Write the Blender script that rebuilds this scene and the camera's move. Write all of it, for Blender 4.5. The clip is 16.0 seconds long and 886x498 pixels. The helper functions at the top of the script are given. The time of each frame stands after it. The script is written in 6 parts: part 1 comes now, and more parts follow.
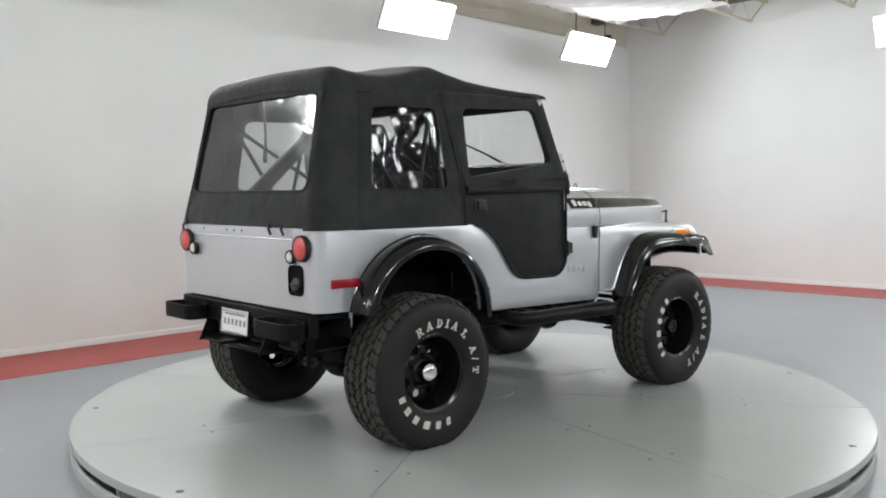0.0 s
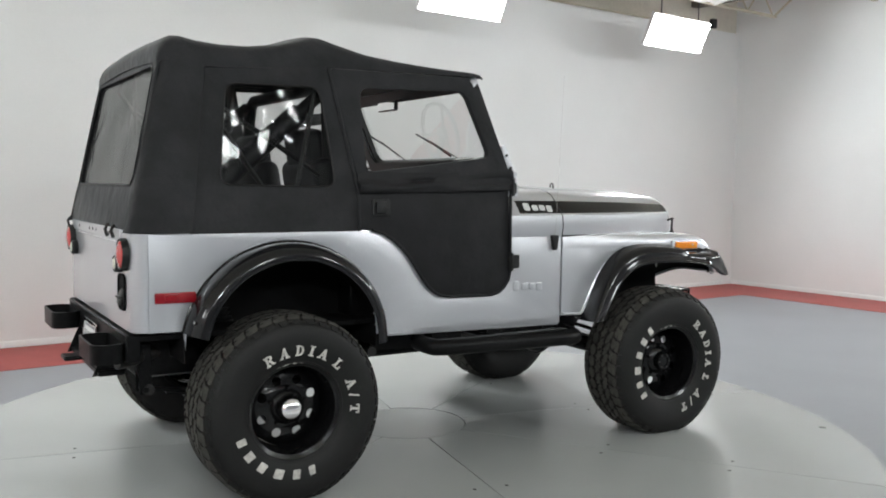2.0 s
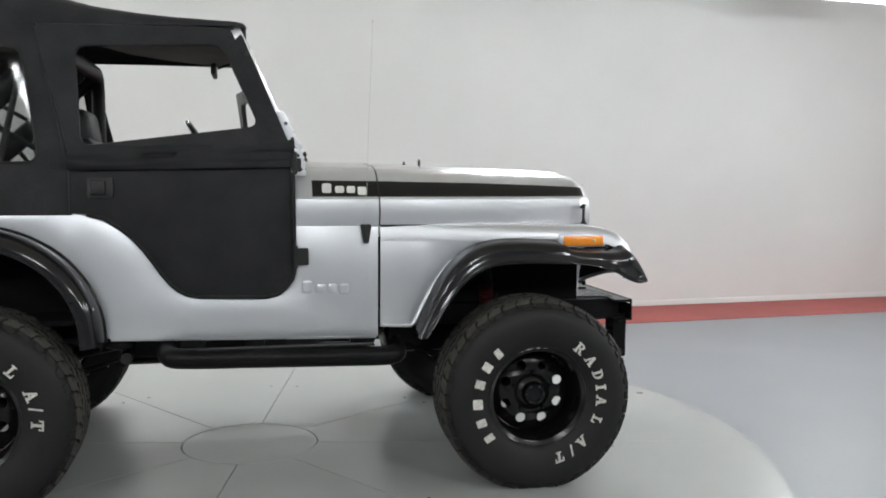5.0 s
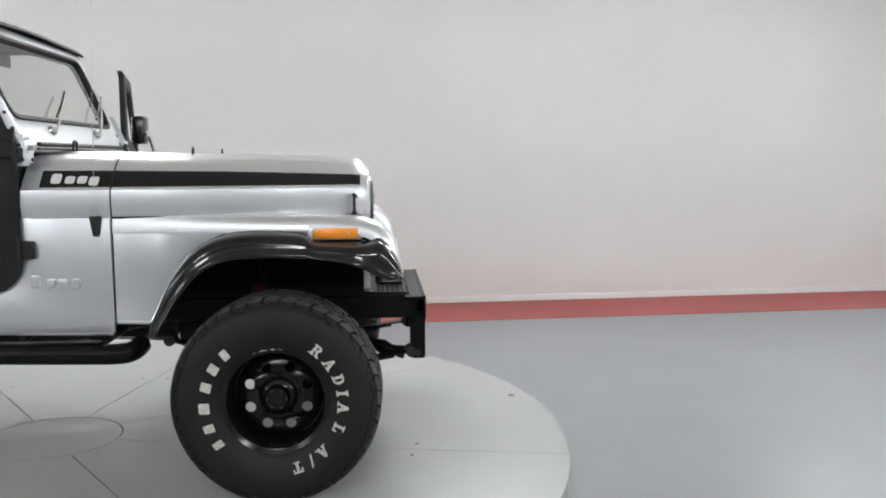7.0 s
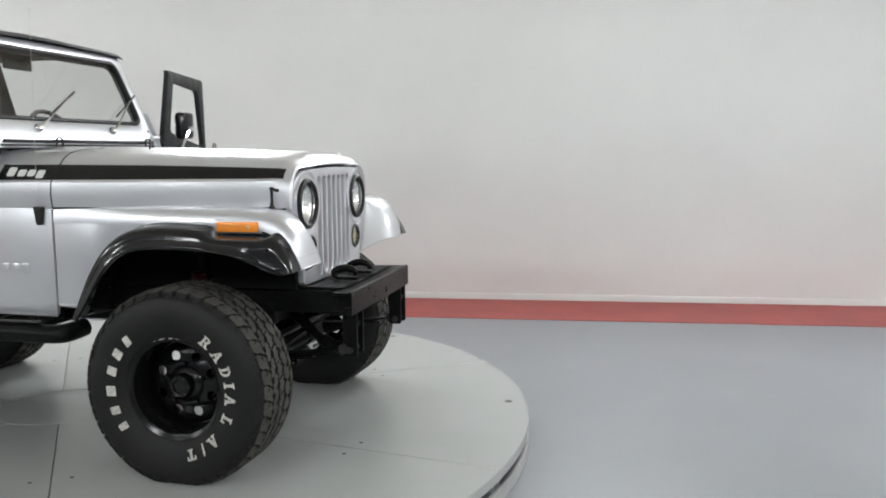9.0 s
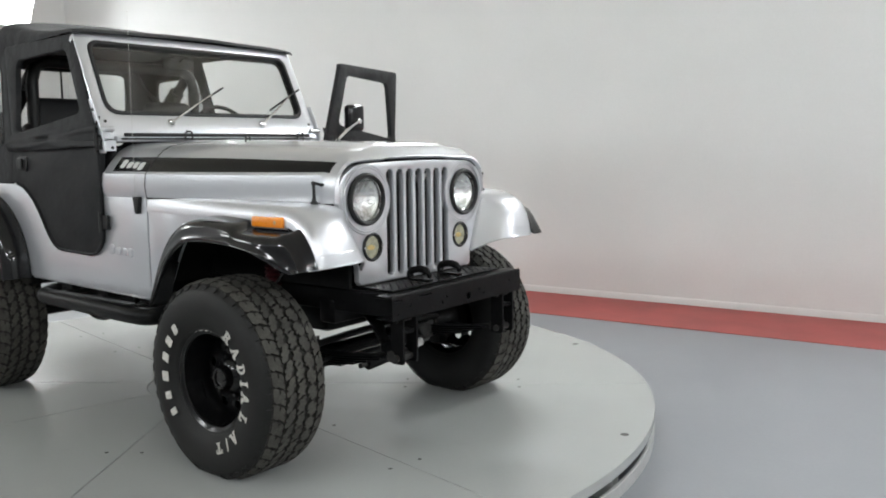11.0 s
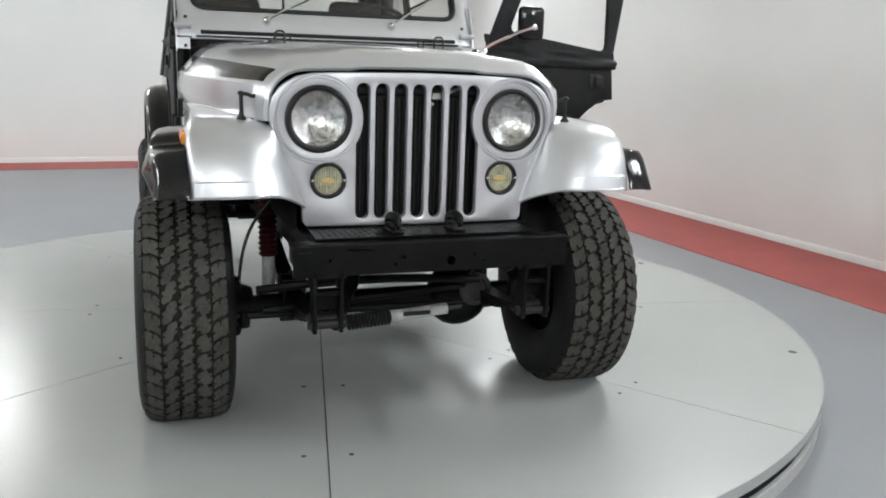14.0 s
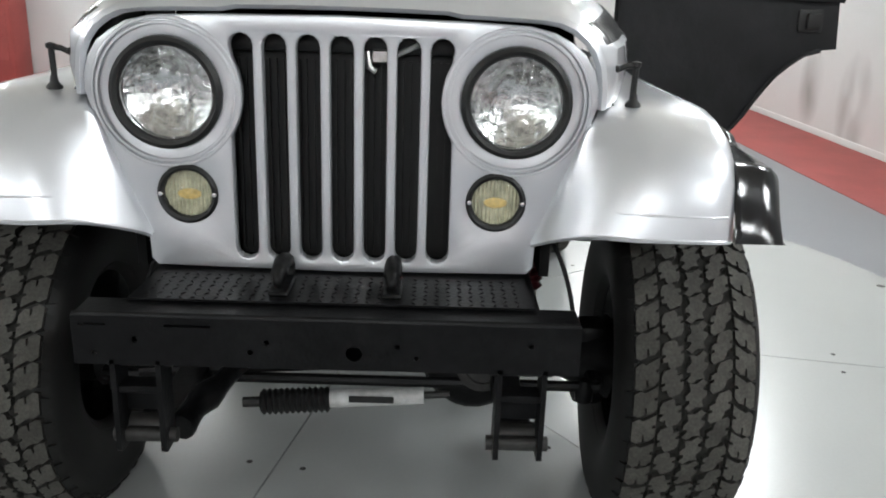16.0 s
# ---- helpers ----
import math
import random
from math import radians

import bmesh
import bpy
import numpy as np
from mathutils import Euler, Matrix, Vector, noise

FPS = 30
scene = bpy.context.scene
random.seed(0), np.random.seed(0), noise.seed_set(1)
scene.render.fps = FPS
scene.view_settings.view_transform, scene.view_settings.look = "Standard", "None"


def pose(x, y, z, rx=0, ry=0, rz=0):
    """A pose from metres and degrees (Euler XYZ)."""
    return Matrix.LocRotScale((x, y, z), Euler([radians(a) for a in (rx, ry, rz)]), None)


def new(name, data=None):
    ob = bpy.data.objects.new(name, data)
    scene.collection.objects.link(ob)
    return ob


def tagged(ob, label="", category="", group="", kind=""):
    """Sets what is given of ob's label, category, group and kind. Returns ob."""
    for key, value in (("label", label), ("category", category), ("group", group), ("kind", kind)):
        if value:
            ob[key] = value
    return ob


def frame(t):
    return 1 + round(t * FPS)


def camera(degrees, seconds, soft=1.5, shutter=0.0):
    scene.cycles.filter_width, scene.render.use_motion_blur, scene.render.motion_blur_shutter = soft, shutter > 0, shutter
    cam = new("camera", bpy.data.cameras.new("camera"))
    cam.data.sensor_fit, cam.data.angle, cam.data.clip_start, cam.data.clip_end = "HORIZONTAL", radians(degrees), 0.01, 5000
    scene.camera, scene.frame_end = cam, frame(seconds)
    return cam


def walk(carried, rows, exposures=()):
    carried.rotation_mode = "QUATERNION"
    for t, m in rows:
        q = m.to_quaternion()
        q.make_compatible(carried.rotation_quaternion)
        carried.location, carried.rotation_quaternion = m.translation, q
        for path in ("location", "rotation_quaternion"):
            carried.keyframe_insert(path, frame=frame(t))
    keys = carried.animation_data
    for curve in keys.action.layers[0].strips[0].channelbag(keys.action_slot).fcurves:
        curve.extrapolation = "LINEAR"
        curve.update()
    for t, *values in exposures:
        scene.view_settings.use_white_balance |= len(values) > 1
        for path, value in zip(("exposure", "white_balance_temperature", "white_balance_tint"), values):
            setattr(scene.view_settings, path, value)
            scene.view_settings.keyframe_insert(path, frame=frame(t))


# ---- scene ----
cam = camera(54.11, 16.0, soft=1.9)
# seconds, eye, yaw, pitch, roll
PATH = [
    (0.0, -4.026, -4.119, 1.323, -42.42, -3.89, 0.45),
    (0.5, -3.628, -4.077, 1.341, -40.48, -4.07, 0.20),
    (1.0, -3.230, -4.137, 1.354, -37.37, -4.05, -0.38),
    (1.5, -2.861, -4.114, 1.337, -35.12, -3.83, -0.69),
    (2.0, -2.489, -4.198, 1.337, -32.16, -4.17, -0.77),
    (2.5, -2.112, -4.240, 1.341, -29.31, -4.67, -0.86),
    (3.0, -1.764, -4.239, 1.314, -26.96, -4.56, -0.49),
    (5.5, 0.314, -4.191, 1.291, -10.32, -5.14, -0.77),
    (6.0, 0.698, -4.166, 1.314, -8.58, -5.55, -0.86),
    (6.5, 1.131, -4.184, 1.311, -6.21, -5.75, 0.05),
    (7.0, 1.476, -4.157, 1.304, -4.45, -5.91, 0.26),
    (7.5, 1.792, -4.100, 1.325, -1.85, -6.51, -0.01),
    (8.0, 2.182, -4.068, 1.300, 2.56, -6.50, 0.29),
    (10.5, 3.609, -3.289, 1.314, 30.23, -6.61, 0.42),
    (11.0, 3.856, -2.992, 1.300, 37.15, -6.78, 0.71),
    (11.5, 4.062, -2.727, 1.296, 42.88, -6.83, 0.60),
    (12.0, 4.251, -2.423, 1.316, 48.36, -7.03, 0.61),
    (12.5, 4.421, -2.071, 1.314, 54.27, -7.39, 0.26),
    (13.0, 4.467, -1.727, 1.279, 59.48, -8.03, -0.27),
    (13.5, 4.385, -1.351, 1.297, 64.52, -10.21, -1.30),
    (14.0, 4.244, -0.926, 1.288, 70.23, -12.36, -1.87),
    (14.5, 4.028, -0.636, 1.273, 74.30, -13.95, -2.03),
    (15.0, 3.768, -0.314, 1.273, 79.68, -14.91, -1.87),
    (15.5, 3.478, -0.018, 1.290, 85.75, -15.92, -1.85),
    (16.0, 3.142, 0.180, 1.334, 89.72, -18.02, -1.85),
]
walk(cam, [(t, pose(x, y, z, 90 + pitch, roll, yaw)) for t, x, y, z, yaw, pitch, roll in PATH])

# ---- light ----
world = bpy.data.worlds.new("world")
scene.world = world
world.use_nodes = True
world.node_tree.nodes["Background"].inputs[0].default_value = (0.9, 0.93, 1.0, 1)
world.node_tree.nodes["Background"].inputs[1].default_value = 0.05
LAMP_WATTS = 54.0
TUBE_GLOW = 14.0

# the room is turned against the vehicle by this angle
ROOM = radians(3.74)
U = Vector((math.cos(ROOM), math.sin(ROOM), 0))
N = Vector((-math.sin(ROOM), math.cos(ROOM), 0))
FLOOR = -0.146
CEIL = 4.24


def room(u, n, z):
    return U * u + N * n + Vector((0, 0, z))


# ---- materials ----
def material(name, color, rough=0.5, metal=0.0, coat=0.0, spec=0.5, grain=0.0, grain_size=40.0,
             stain=0.0, stain_size=2.0, bump=0.0, bump_size=200.0, random_tone=0.0, coat_rough=0.06, rough_var=0.0, tint=None):
    """Principled paint with fine grain, broad stains and bump."""
    m = bpy.data.materials.new(name)
    m.use_nodes = True
    nt = m.node_tree
    p = nt.nodes["Principled BSDF"]
    p.inputs["Base Color"].default_value = (*color, 1)
    p.inputs["Roughness"].default_value = rough
    p.inputs["Metallic"].default_value = metal
    p.inputs["Coat Weight"].default_value = coat
    p.inputs["Coat Roughness"].default_value = coat_rough
    p.inputs["Specular IOR Level"].default_value = spec
    co = nt.nodes.new("ShaderNodeTexCoord")
    geo = nt.nodes.new("ShaderNodeNewGeometry")

    def nz(size, detail=4.0):
        n = nt.nodes.new("ShaderNodeTexNoise")
        n.inputs["Scale"].default_value = size
        n.inputs["Detail"].default_value = detail
        nt.links.new(geo.outputs["Position"], n.inputs["Vector"])
        return n.outputs["Fac"]

    value = None
    for amount, size in ((grain, grain_size), (stain, stain_size)):
        if amount:
            r = nt.nodes.new("ShaderNodeMapRange")
            r.inputs["From Min"].default_value, r.inputs["From Max"].default_value = 0.3, 0.7
            r.inputs["To Min"].default_value, r.inputs["To Max"].default_value = 1 - amount, 1 + amount
            nt.links.new(nz(size), r.inputs["Value"])
            if value is None:
                value = r.outputs[0]
            else:
                k = nt.nodes.new("ShaderNodeMath")
                k.operation = "MULTIPLY"
                nt.links.new(value, k.inputs[0])
                nt.links.new(r.outputs[0], k.inputs[1])
                value = k.outputs[0]
    if random_tone:
        r = nt.nodes.new("ShaderNodeMapRange")
        r.inputs["To Min"].default_value, r.inputs["To Max"].default_value = 1 - random_tone, 1 + random_tone
        nt.links.new(geo.outputs["Random Per Island"], r.inputs["Value"])
        if value is None:
            value = r.outputs[0]
        else:
            k = nt.nodes.new("ShaderNodeMath")
            k.operation = "MULTIPLY"
            nt.links.new(value, k.inputs[0])
            nt.links.new(r.outputs[0], k.inputs[1])
            value = k.outputs[0]
    if value is not None:
        v = nt.nodes.new("ShaderNodeVectorMath")
        v.operation = "SCALE"
        v.inputs[0].default_value = color
        nt.links.new(value, v.inputs["Scale"])
        nt.links.new(v.outputs[0], p.inputs["Base Color"])
    if rough_var:
        r = nt.nodes.new("ShaderNodeMapRange")
        r.inputs["From Min"].default_value, r.inputs["From Max"].default_value = 0.3, 0.7
        r.inputs["To Min"].default_value, r.inputs["To Max"].default_value = rough - rough_var, rough + rough_var
        nt.links.new(nz(stain_size * 2.3), r.inputs["Value"])
        nt.links.new(r.outputs[0], p.inputs["Roughness"])
    if bump:
        b = nt.nodes.new("ShaderNodeBump")
        b.inputs["Strength"].default_value = 1.0
        b.inputs["Distance"].default_value = bump
        nt.links.new(nz(bump_size), b.inputs["Height"])
        nt.links.new(b.outputs[0], p.inputs["Normal"])
    return m


def clear_sheet(name, tint, rough, wrinkle, size, gloss=0.05, edge=0.75):
    """Clear plastic or glass: what lies behind shows through, and a wavy gloss lies on top."""
    m = bpy.data.materials.new(name)
    m.use_nodes = True
    nt = m.node_tree
    nt.nodes.remove(nt.nodes["Principled BSDF"])
    out = nt.nodes["Material Output"]
    tr = nt.nodes.new("ShaderNodeBsdfTransparent")
    tr.inputs[0].default_value = (*tint, 1)
    gl = nt.nodes.new("ShaderNodeBsdfGlossy")
    gl.inputs["Roughness"].default_value = rough
    fr = nt.nodes.new("ShaderNodeLayerWeight")
    fr.inputs["Blend"].default_value = 0.5
    pw = nt.nodes.new("ShaderNodeMath")
    pw.operation, pw.inputs[1].default_value = "POWER", 3.5
    ad = nt.nodes.new("ShaderNodeMath")
    ad.operation, ad.inputs[1].default_value, ad.inputs[2].default_value = "MULTIPLY_ADD", edge, gloss
    ad.use_clamp = True
    nt.links.new(fr.outputs["Facing"], pw.inputs[0])
    nt.links.new(pw.outputs[0], ad.inputs[0])
    mix = nt.nodes.new("ShaderNodeMixShader")
    geo = nt.nodes.new("ShaderNodeNewGeometry")
    if wrinkle:
        n = nt.nodes.new("ShaderNodeTexNoise")
        n.inputs["Scale"].default_value = size
        n.inputs["Detail"].default_value = 1.5
        n.inputs["Distortion"].default_value = 0.8
        nt.links.new(geo.outputs["Position"], n.inputs["Vector"])
        b = nt.nodes.new("ShaderNodeBump")
        b.inputs["Distance"].default_value = wrinkle
        nt.links.new(n.outputs["Fac"], b.inputs["Height"])
        nt.links.new(b.outputs[0], gl.inputs["Normal"])
        nt.links.new(b.outputs[0], fr.inputs["Normal"])
    nt.links.new(ad.outputs[0], mix.inputs[0])
    nt.links.new(tr.outputs[0], mix.inputs[1])
    nt.links.new(gl.outputs[0], mix.inputs[2])
    nt.links.new(mix.outputs[0], out.inputs["Surface"])
    return m


def glow(name, color, strength):
    m = bpy.data.materials.new(name)
    m.use_nodes = True
    p = m.node_tree.nodes["Principled BSDF"]
    p.inputs["Base Color"].default_value = (0.9, 0.9, 0.9, 1)
    p.inputs["Emission Color"].default_value = (*color, 1)
    p.inputs["Emission Strength"].default_value = strength
    return m


SILVER = material("silver_paint", (0.585, 0.598, 0.625), 0.34, 0.65, 0.9, coat_rough=0.035, grain=0.05, grain_size=900, stain=0.02, stain_size=3)
BLACK_GLOSS = material("black_gloss_plastic", (0.009, 0.009, 0.010), 0.13, 0, 0.0, spec=0.38, grain=0.15, grain_size=60, bump=0.0006, bump_size=25)
FABRIC = material("black_top_fabric", (0.0205, 0.0208, 0.022), 0.85, spec=0.25, grain=0.3, grain_size=420, stain=0.28, stain_size=6, bump=0.010, bump_size=11)
cloth = FABRIC.node_tree.nodes["Principled BSDF"]
cloth.inputs["Sheen Weight"].default_value = 0.12
cloth.inputs["Sheen Roughness"].default_value = 0.45
LINING = material("grey_top_lining", (0.15, 0.145, 0.135), 0.9, spec=0.15, grain=0.15, grain_size=300, stain=0.1, stain_size=5)
VINYL = material("black_vinyl", (0.0135, 0.0136, 0.0145), 0.6, spec=0.18, grain=0.28, grain_size=420, stain=0.25, stain_size=7, bump=0.004, bump_size=13)
SEAT = material("black_seat_vinyl", (0.014, 0.014, 0.015), 0.5, spec=0.25, grain=0.1, grain_size=90)
RUBBER = material("tyre_rubber", (0.008, 0.0079, 0.0076), 0.6, spec=0.3, grain=0.18, grain_size=120, stain=0.12, stain_size=9)
TREAD = material("worn_tread_rubber", (0.056, 0.054, 0.048), 0.85, spec=0.25, grain=0.22, grain_size=160, stain=0.2, stain_size=18, random_tone=0.14, bump=0.0015, bump_size=250)
GROOVE = material("tread_groove_rubber", (0.024, 0.023, 0.021), 0.9, spec=0.2, grain=0.2, grain_size=90)
CHASSIS = material("black_chassis_paint", (0.006, 0.006, 0.0063), 0.36, spec=0.11, grain=0.25, grain_size=45, stain=0.25, stain_size=8, bump=0.0008, bump_size=120)
STEEL = material("grimy_steel", (0.024, 0.023, 0.022), 0.55, 0.3, grain=0.3, grain_size=70, stain=0.3, stain_size=12)
RIM = material("black_rim_paint", (0.005, 0.005, 0.0053), 0.2, 0, 0.0, spec=0.3, grain=0.15, grain_size=90)
CHROME = material("chrome", (0.82, 0.82, 0.83), 0.08, 1.0, grain=0.04, grain_size=60)
ALUMINIUM = material("worn_aluminium", (0.55, 0.55, 0.54), 0.3, 1.0, grain=0.15, grain_size=80)
BLACK_TRIM = material("black_rubber_trim", (0.009, 0.009, 0.009), 0.5, spec=0.35, grain=0.1, grain_size=80)
STRIPE = material("black_stripe_decal", (0.007, 0.007, 0.007), 0.2, 0, 0.0, spec=0.32, grain=0.1, grain_size=60)
PALE = material("pale_decal", (0.62, 0.62, 0.6), 0.4, grain=0.06, grain_size=80)
LETTER = material("raised_white_letter", (0.50, 0.485, 0.45), 0.75, grain=0.22, grain_size=90, stain=0.1, stain_size=20)
RED_LENS = material("red_lens", (0.56, 0.055, 0.055), 0.22, 0, 0.6, grain=0.12, grain_size=300, bump=0.0008, bump_size=350)
RED_DEEP = material("deep_red_lens", (0.27, 0.003, 0.010), 0.25, 0, 0.1, grain=0.15, grain_size=200)
AMBER = material("amber_lens", (0.86, 0.27, 0.012), 0.2, 0, 0.6, grain=0.12, grain_size=260, bump=0.0008, bump_size=300)
MILKY = material("milky_lens", (0.62, 0.62, 0.52), 0.3, 0, 0.5, grain=0.12, grain_size=150)
FOG_LENS = material("yellowed_ribbed_lens", (0.52, 0.50, 0.37), 0.25, 0, 0.5, grain=0.25, grain_size=45)
BULB = material("amber_bulb", (0.58, 0.42, 0.15), 0.35, 0, 0.3, grain=0.25, grain_size=120)
PLATE_GREY = material("grey_plate_print", (0.22, 0.22, 0.23), 0.5, grain=0.1, grain_size=90)
PLATE_WHITE = material("white_plate", (0.72, 0.72, 0.70), 0.4, grain=0.05, grain_size=90)
SHOCK_RED = material("red_shock_boot", (0.045, 0.003, 0.006), 0.45, grain=0.2, grain_size=80)
SHOCK_WHITE = material("white_shock_paint", (0.46, 0.46, 0.45), 0.4, grain=0.15, grain_size=50, stain=0.15, stain_size=20)
MIRROR = material("mirror_glass", (0.9, 0.9, 0.9), 0.02, 1.0)
REFLECTOR = material("lamp_reflector", (0.74, 0.74, 0.75), 0.16, 1.0, grain=0.25, grain_size=55, bump=0.003, bump_size=60)
VINYL_WINDOW = clear_sheet("wrinkled_clear_vinyl", (0.62, 0.63, 0.63), 0.06, 0.001, 5, 0.022, 0.5)
REAR_WINDOW = clear_sheet("clear_vinyl", (0.82, 0.83, 0.82), 0.16, 0.008, 5, 0.07, 0.6)
GLASS = clear_sheet("windscreen_glass", (0.84, 0.86, 0.85), 0.01, 0, 1, 0.09)
LAMP_GLASS = clear_sheet("fluted_lamp_glass", (0.97, 0.98, 0.97), 0.02, 0.003, 40, 0.04)
WALL = material("white_wall_paint", (0.786, 0.80, 0.798), 0.75, spec=0.25, grain=0.012, grain_size=60, stain=0.025, stain_size=0.9, bump=0.0008, bump_size=40)
UNSEEN_GREY = material("unseen_wall_grey", (0.30, 0.30, 0.305), 0.75, spec=0.25, grain=0.03, grain_size=50, stain=0.06, stain_size=0.9)
CEILING = material("cream_ceiling_paint", (0.72, 0.69, 0.61), 0.7, grain=0.05, grain_size=30, stain=0.1, stain_size=1.5)
JOIST = material("cream_steel_paint", (0.55, 0.51, 0.40), 0.5, grain=0.08, grain_size=50, stain=0.12, stain_size=4)
DARK_BEAM = material("dark_brown_beam", (0.10, 0.085, 0.065), 0.7, grain=0.2, grain_size=40)
BASEBOARD = material("red_skirting_paint", (0.36, 0.072, 0.064), 0.5, spec=0.35, grain=0.05, grain_size=40, stain=0.10, stain_size=3)
EPOXY = material("grey_epoxy_floor", (0.236, 0.246, 0.264), 0.42, spec=0.5, grain=0.02, grain_size=60, stain=0.04, stain_size=1.2)
DISC = material("pale_platform_paint", (0.375, 0.387, 0.380), 0.27, spec=0.90, random_tone=0.02, grain=0.012, grain_size=80, stain=0.03, stain_size=1.3)
DISC_EDGE = material("platform_edge_paint", (0.40, 0.405, 0.40), 0.45, grain=0.05, grain_size=40, stain=0.08, stain_size=6)
SEAM = material("dark_seam", (0.12, 0.12, 0.115), 0.7, grain=0.2, grain_size=30)
# near-black standing in for shade in recesses, also for small black parts
DARK = material("shade_black", (0.006, 0.006, 0.006), 0.9, spec=0.1, grain=0.2, grain_size=30)
DRAPE = material("white_drape", (0.80, 0.80, 0.79), 0.9, grain=0.03, grain_size=50, bump=0.01, bump_size=5)
LAMP_BODY = material("pale_lamp_housing", (0.60, 0.60, 0.60), 0.45, 0.3, grain=0.05, grain_size=60)
TUBE = glow("lit_tube", (1.0, 0.99, 0.97), TUBE_GLOW)


# ---- mesh helpers ----
STRETCH = [(-1.9, -0.030), (-1.4, -0.026), (-0.65, 0.0), (-0.1, 0.012), (0.1, 0.008), (0.3, 0.018), (0.45, 0.018), (1.2, 0.012), (1.45, 0.0), (1.7, -0.004)]


def proportion(bm, parent):
    """Sets the body's proportions along its length; wheels and the open door keep their own."""
    top = parent
    while top is not None and top.parent is not None:
        if top.name.startswith("wheel") and "well" not in top.name:
            return
        top = top.parent
    if top is not None and top.name.startswith("off_road_vehicle"):
        for v in bm.verts:
            if abs(v.co.y) < 1.12:
                v.co.x += lerp(STRETCH, v.co.x)[0]


def link(name, bm, mats, parent=None, label="", smooth=38):
    proportion(bm, parent)
    bmesh.ops.recalc_face_normals(bm, faces=bm.faces)
    me = bpy.data.meshes.new(name)
    bm.to_mesh(me)
    bm.free()
    for m in (mats if isinstance(mats, (list, tuple)) else [mats]):
        me.materials.append(m)
    me.shade_smooth()
    me.set_sharp_from_angle(angle=radians(smooth))
    ob = new(name, me)
    if parent is not None:
        ob.parent = parent
    if label:
        ob["label"] = label
    return ob


def part(name, bm, mats, parent, label="", smooth=38):
    return link(name, bm, mats, parent, label, smooth)


def B():
    return bmesh.new()


def join_mesh(bm, other):
    me = bpy.data.meshes.new("tmp")
    other.to_mesh(me)
    other.free()
    bm.from_mesh(me)
    bpy.data.meshes.remove(me)


def mirror(bm):
    for v in bm.verts:
        v.co.y = -v.co.y
    return bm


def box(bm, lo, hi, bevel=0.0, segs=2, m=None, mat=0):
    """A box with rounded edges between two corners."""
    t = bmesh.new()
    bmesh.ops.create_cube(t, size=1)
    for v in t.verts:
        v.co = Vector([(a + b) / 2 + c * (b - a) for a, b, c in zip(lo, hi, v.co)])
    if bevel:
        bmesh.ops.bevel(t, geom=list(t.edges), offset=bevel, segments=segs, affect="EDGES", profile=0.5)
    if m is not None:
        t.transform(m)
    for f in t.faces:
        f.material_index = mat
    join_mesh(bm, t)
    return bm


def tube(bm, pts, radius, segs=10, closed=False, caps=True, mat=0, flat=1.0):
    """A round bar along a line of points; radius may be a list."""
    pts = [Vector(p) for p in pts]
    n = len(pts)
    rad = radius if isinstance(radius, (list, tuple)) else [radius] * n
    rings = []
    up = None
    for i, p in enumerate(pts):
        a = pts[i - 1] if (i or closed) else p
        b = pts[(i + 1) % n] if (i < n - 1 or closed) else p
        d = (b - a).normalized()
        if up is None:
            up = Vector((0, 0, 1)) if abs(d.z) < 0.9 else Vector((1, 0, 0))
        side = d.cross(up).normalized()
        up = side.cross(d).normalized()
        rings.append([bm.verts.new(p + (side * math.cos(2 * math.pi * k / segs) + up * flat * math.sin(2 * math.pi * k / segs)) * rad[i]) for k in range(segs)])
    pairs = list(zip(rings, rings[1:])) + ([(rings[-1], rings[0])] if closed else [])
    for r0, r1 in pairs:
        for k in range(segs):
            f = bm.faces.new((r0[k], r0[(k + 1) % segs], r1[(k + 1) % segs], r1[k]))
            f.material_index = mat
    if caps and not closed:
        for r in (rings[0][::-1], rings[-1]):
            bm.faces.new(r).material_index = mat
    return bm


def lathe(bm, profile, center, axis, segs=32, mat=0, mats=None):
    """Turns a profile of (radius, along) round an axis."""
    axis = Vector(axis).normalized()
    s = axis.orthogonal().normalized()
    t = axis.cross(s)
    c = Vector(center)
    rings = []
    for r, o in profile:
        if r < 1e-6:
            rings.append([bm.verts.new(c + axis * o)])
        else:
            rings.append([bm.verts.new(c + axis * o + (s * math.cos(2 * math.pi * k / segs) + t * math.sin(2 * math.pi * k / segs)) * r) for k in range(segs)])
    for i, (r0, r1) in enumerate(zip(rings, rings[1:])):
        for k in range(segs):
            a = [r0[k % len(r0)], r0[(k + 1) % len(r0)], r1[(k + 1) % len(r1)], r1[k % len(r1)]]
            a = list(dict.fromkeys(a))
            if len(a) > 2:
                bm.faces.new(a).material_index = mats[i] if mats else mat
    return bm


def rounded(pts, radius=0.03, segs=4):
    """A closed outline of 2D points with its corners rounded; a point may carry its own radius."""
    out = []
    n = len(pts)
    for i in range(n):
        p = Vector(pts[i][:2])
        r = pts[i][2] if len(pts[i]) > 2 else radius
        a, b = Vector(pts[i - 1][:2]) - p, Vector(pts[(i + 1) % n][:2]) - p
        if r <= 0:
            out.append(tuple(p))
            continue
        k = min(r, 0.45 * a.length, 0.45 * b.length)
        p0, p1 = p + a.normalized() * k, p + b.normalized() * k
        for j in range(segs + 1):
            t = j / segs
            out.append(tuple(p0 * (1 - t) ** 2 + p * 2 * t * (1 - t) + p1 * t ** 2))
    return out


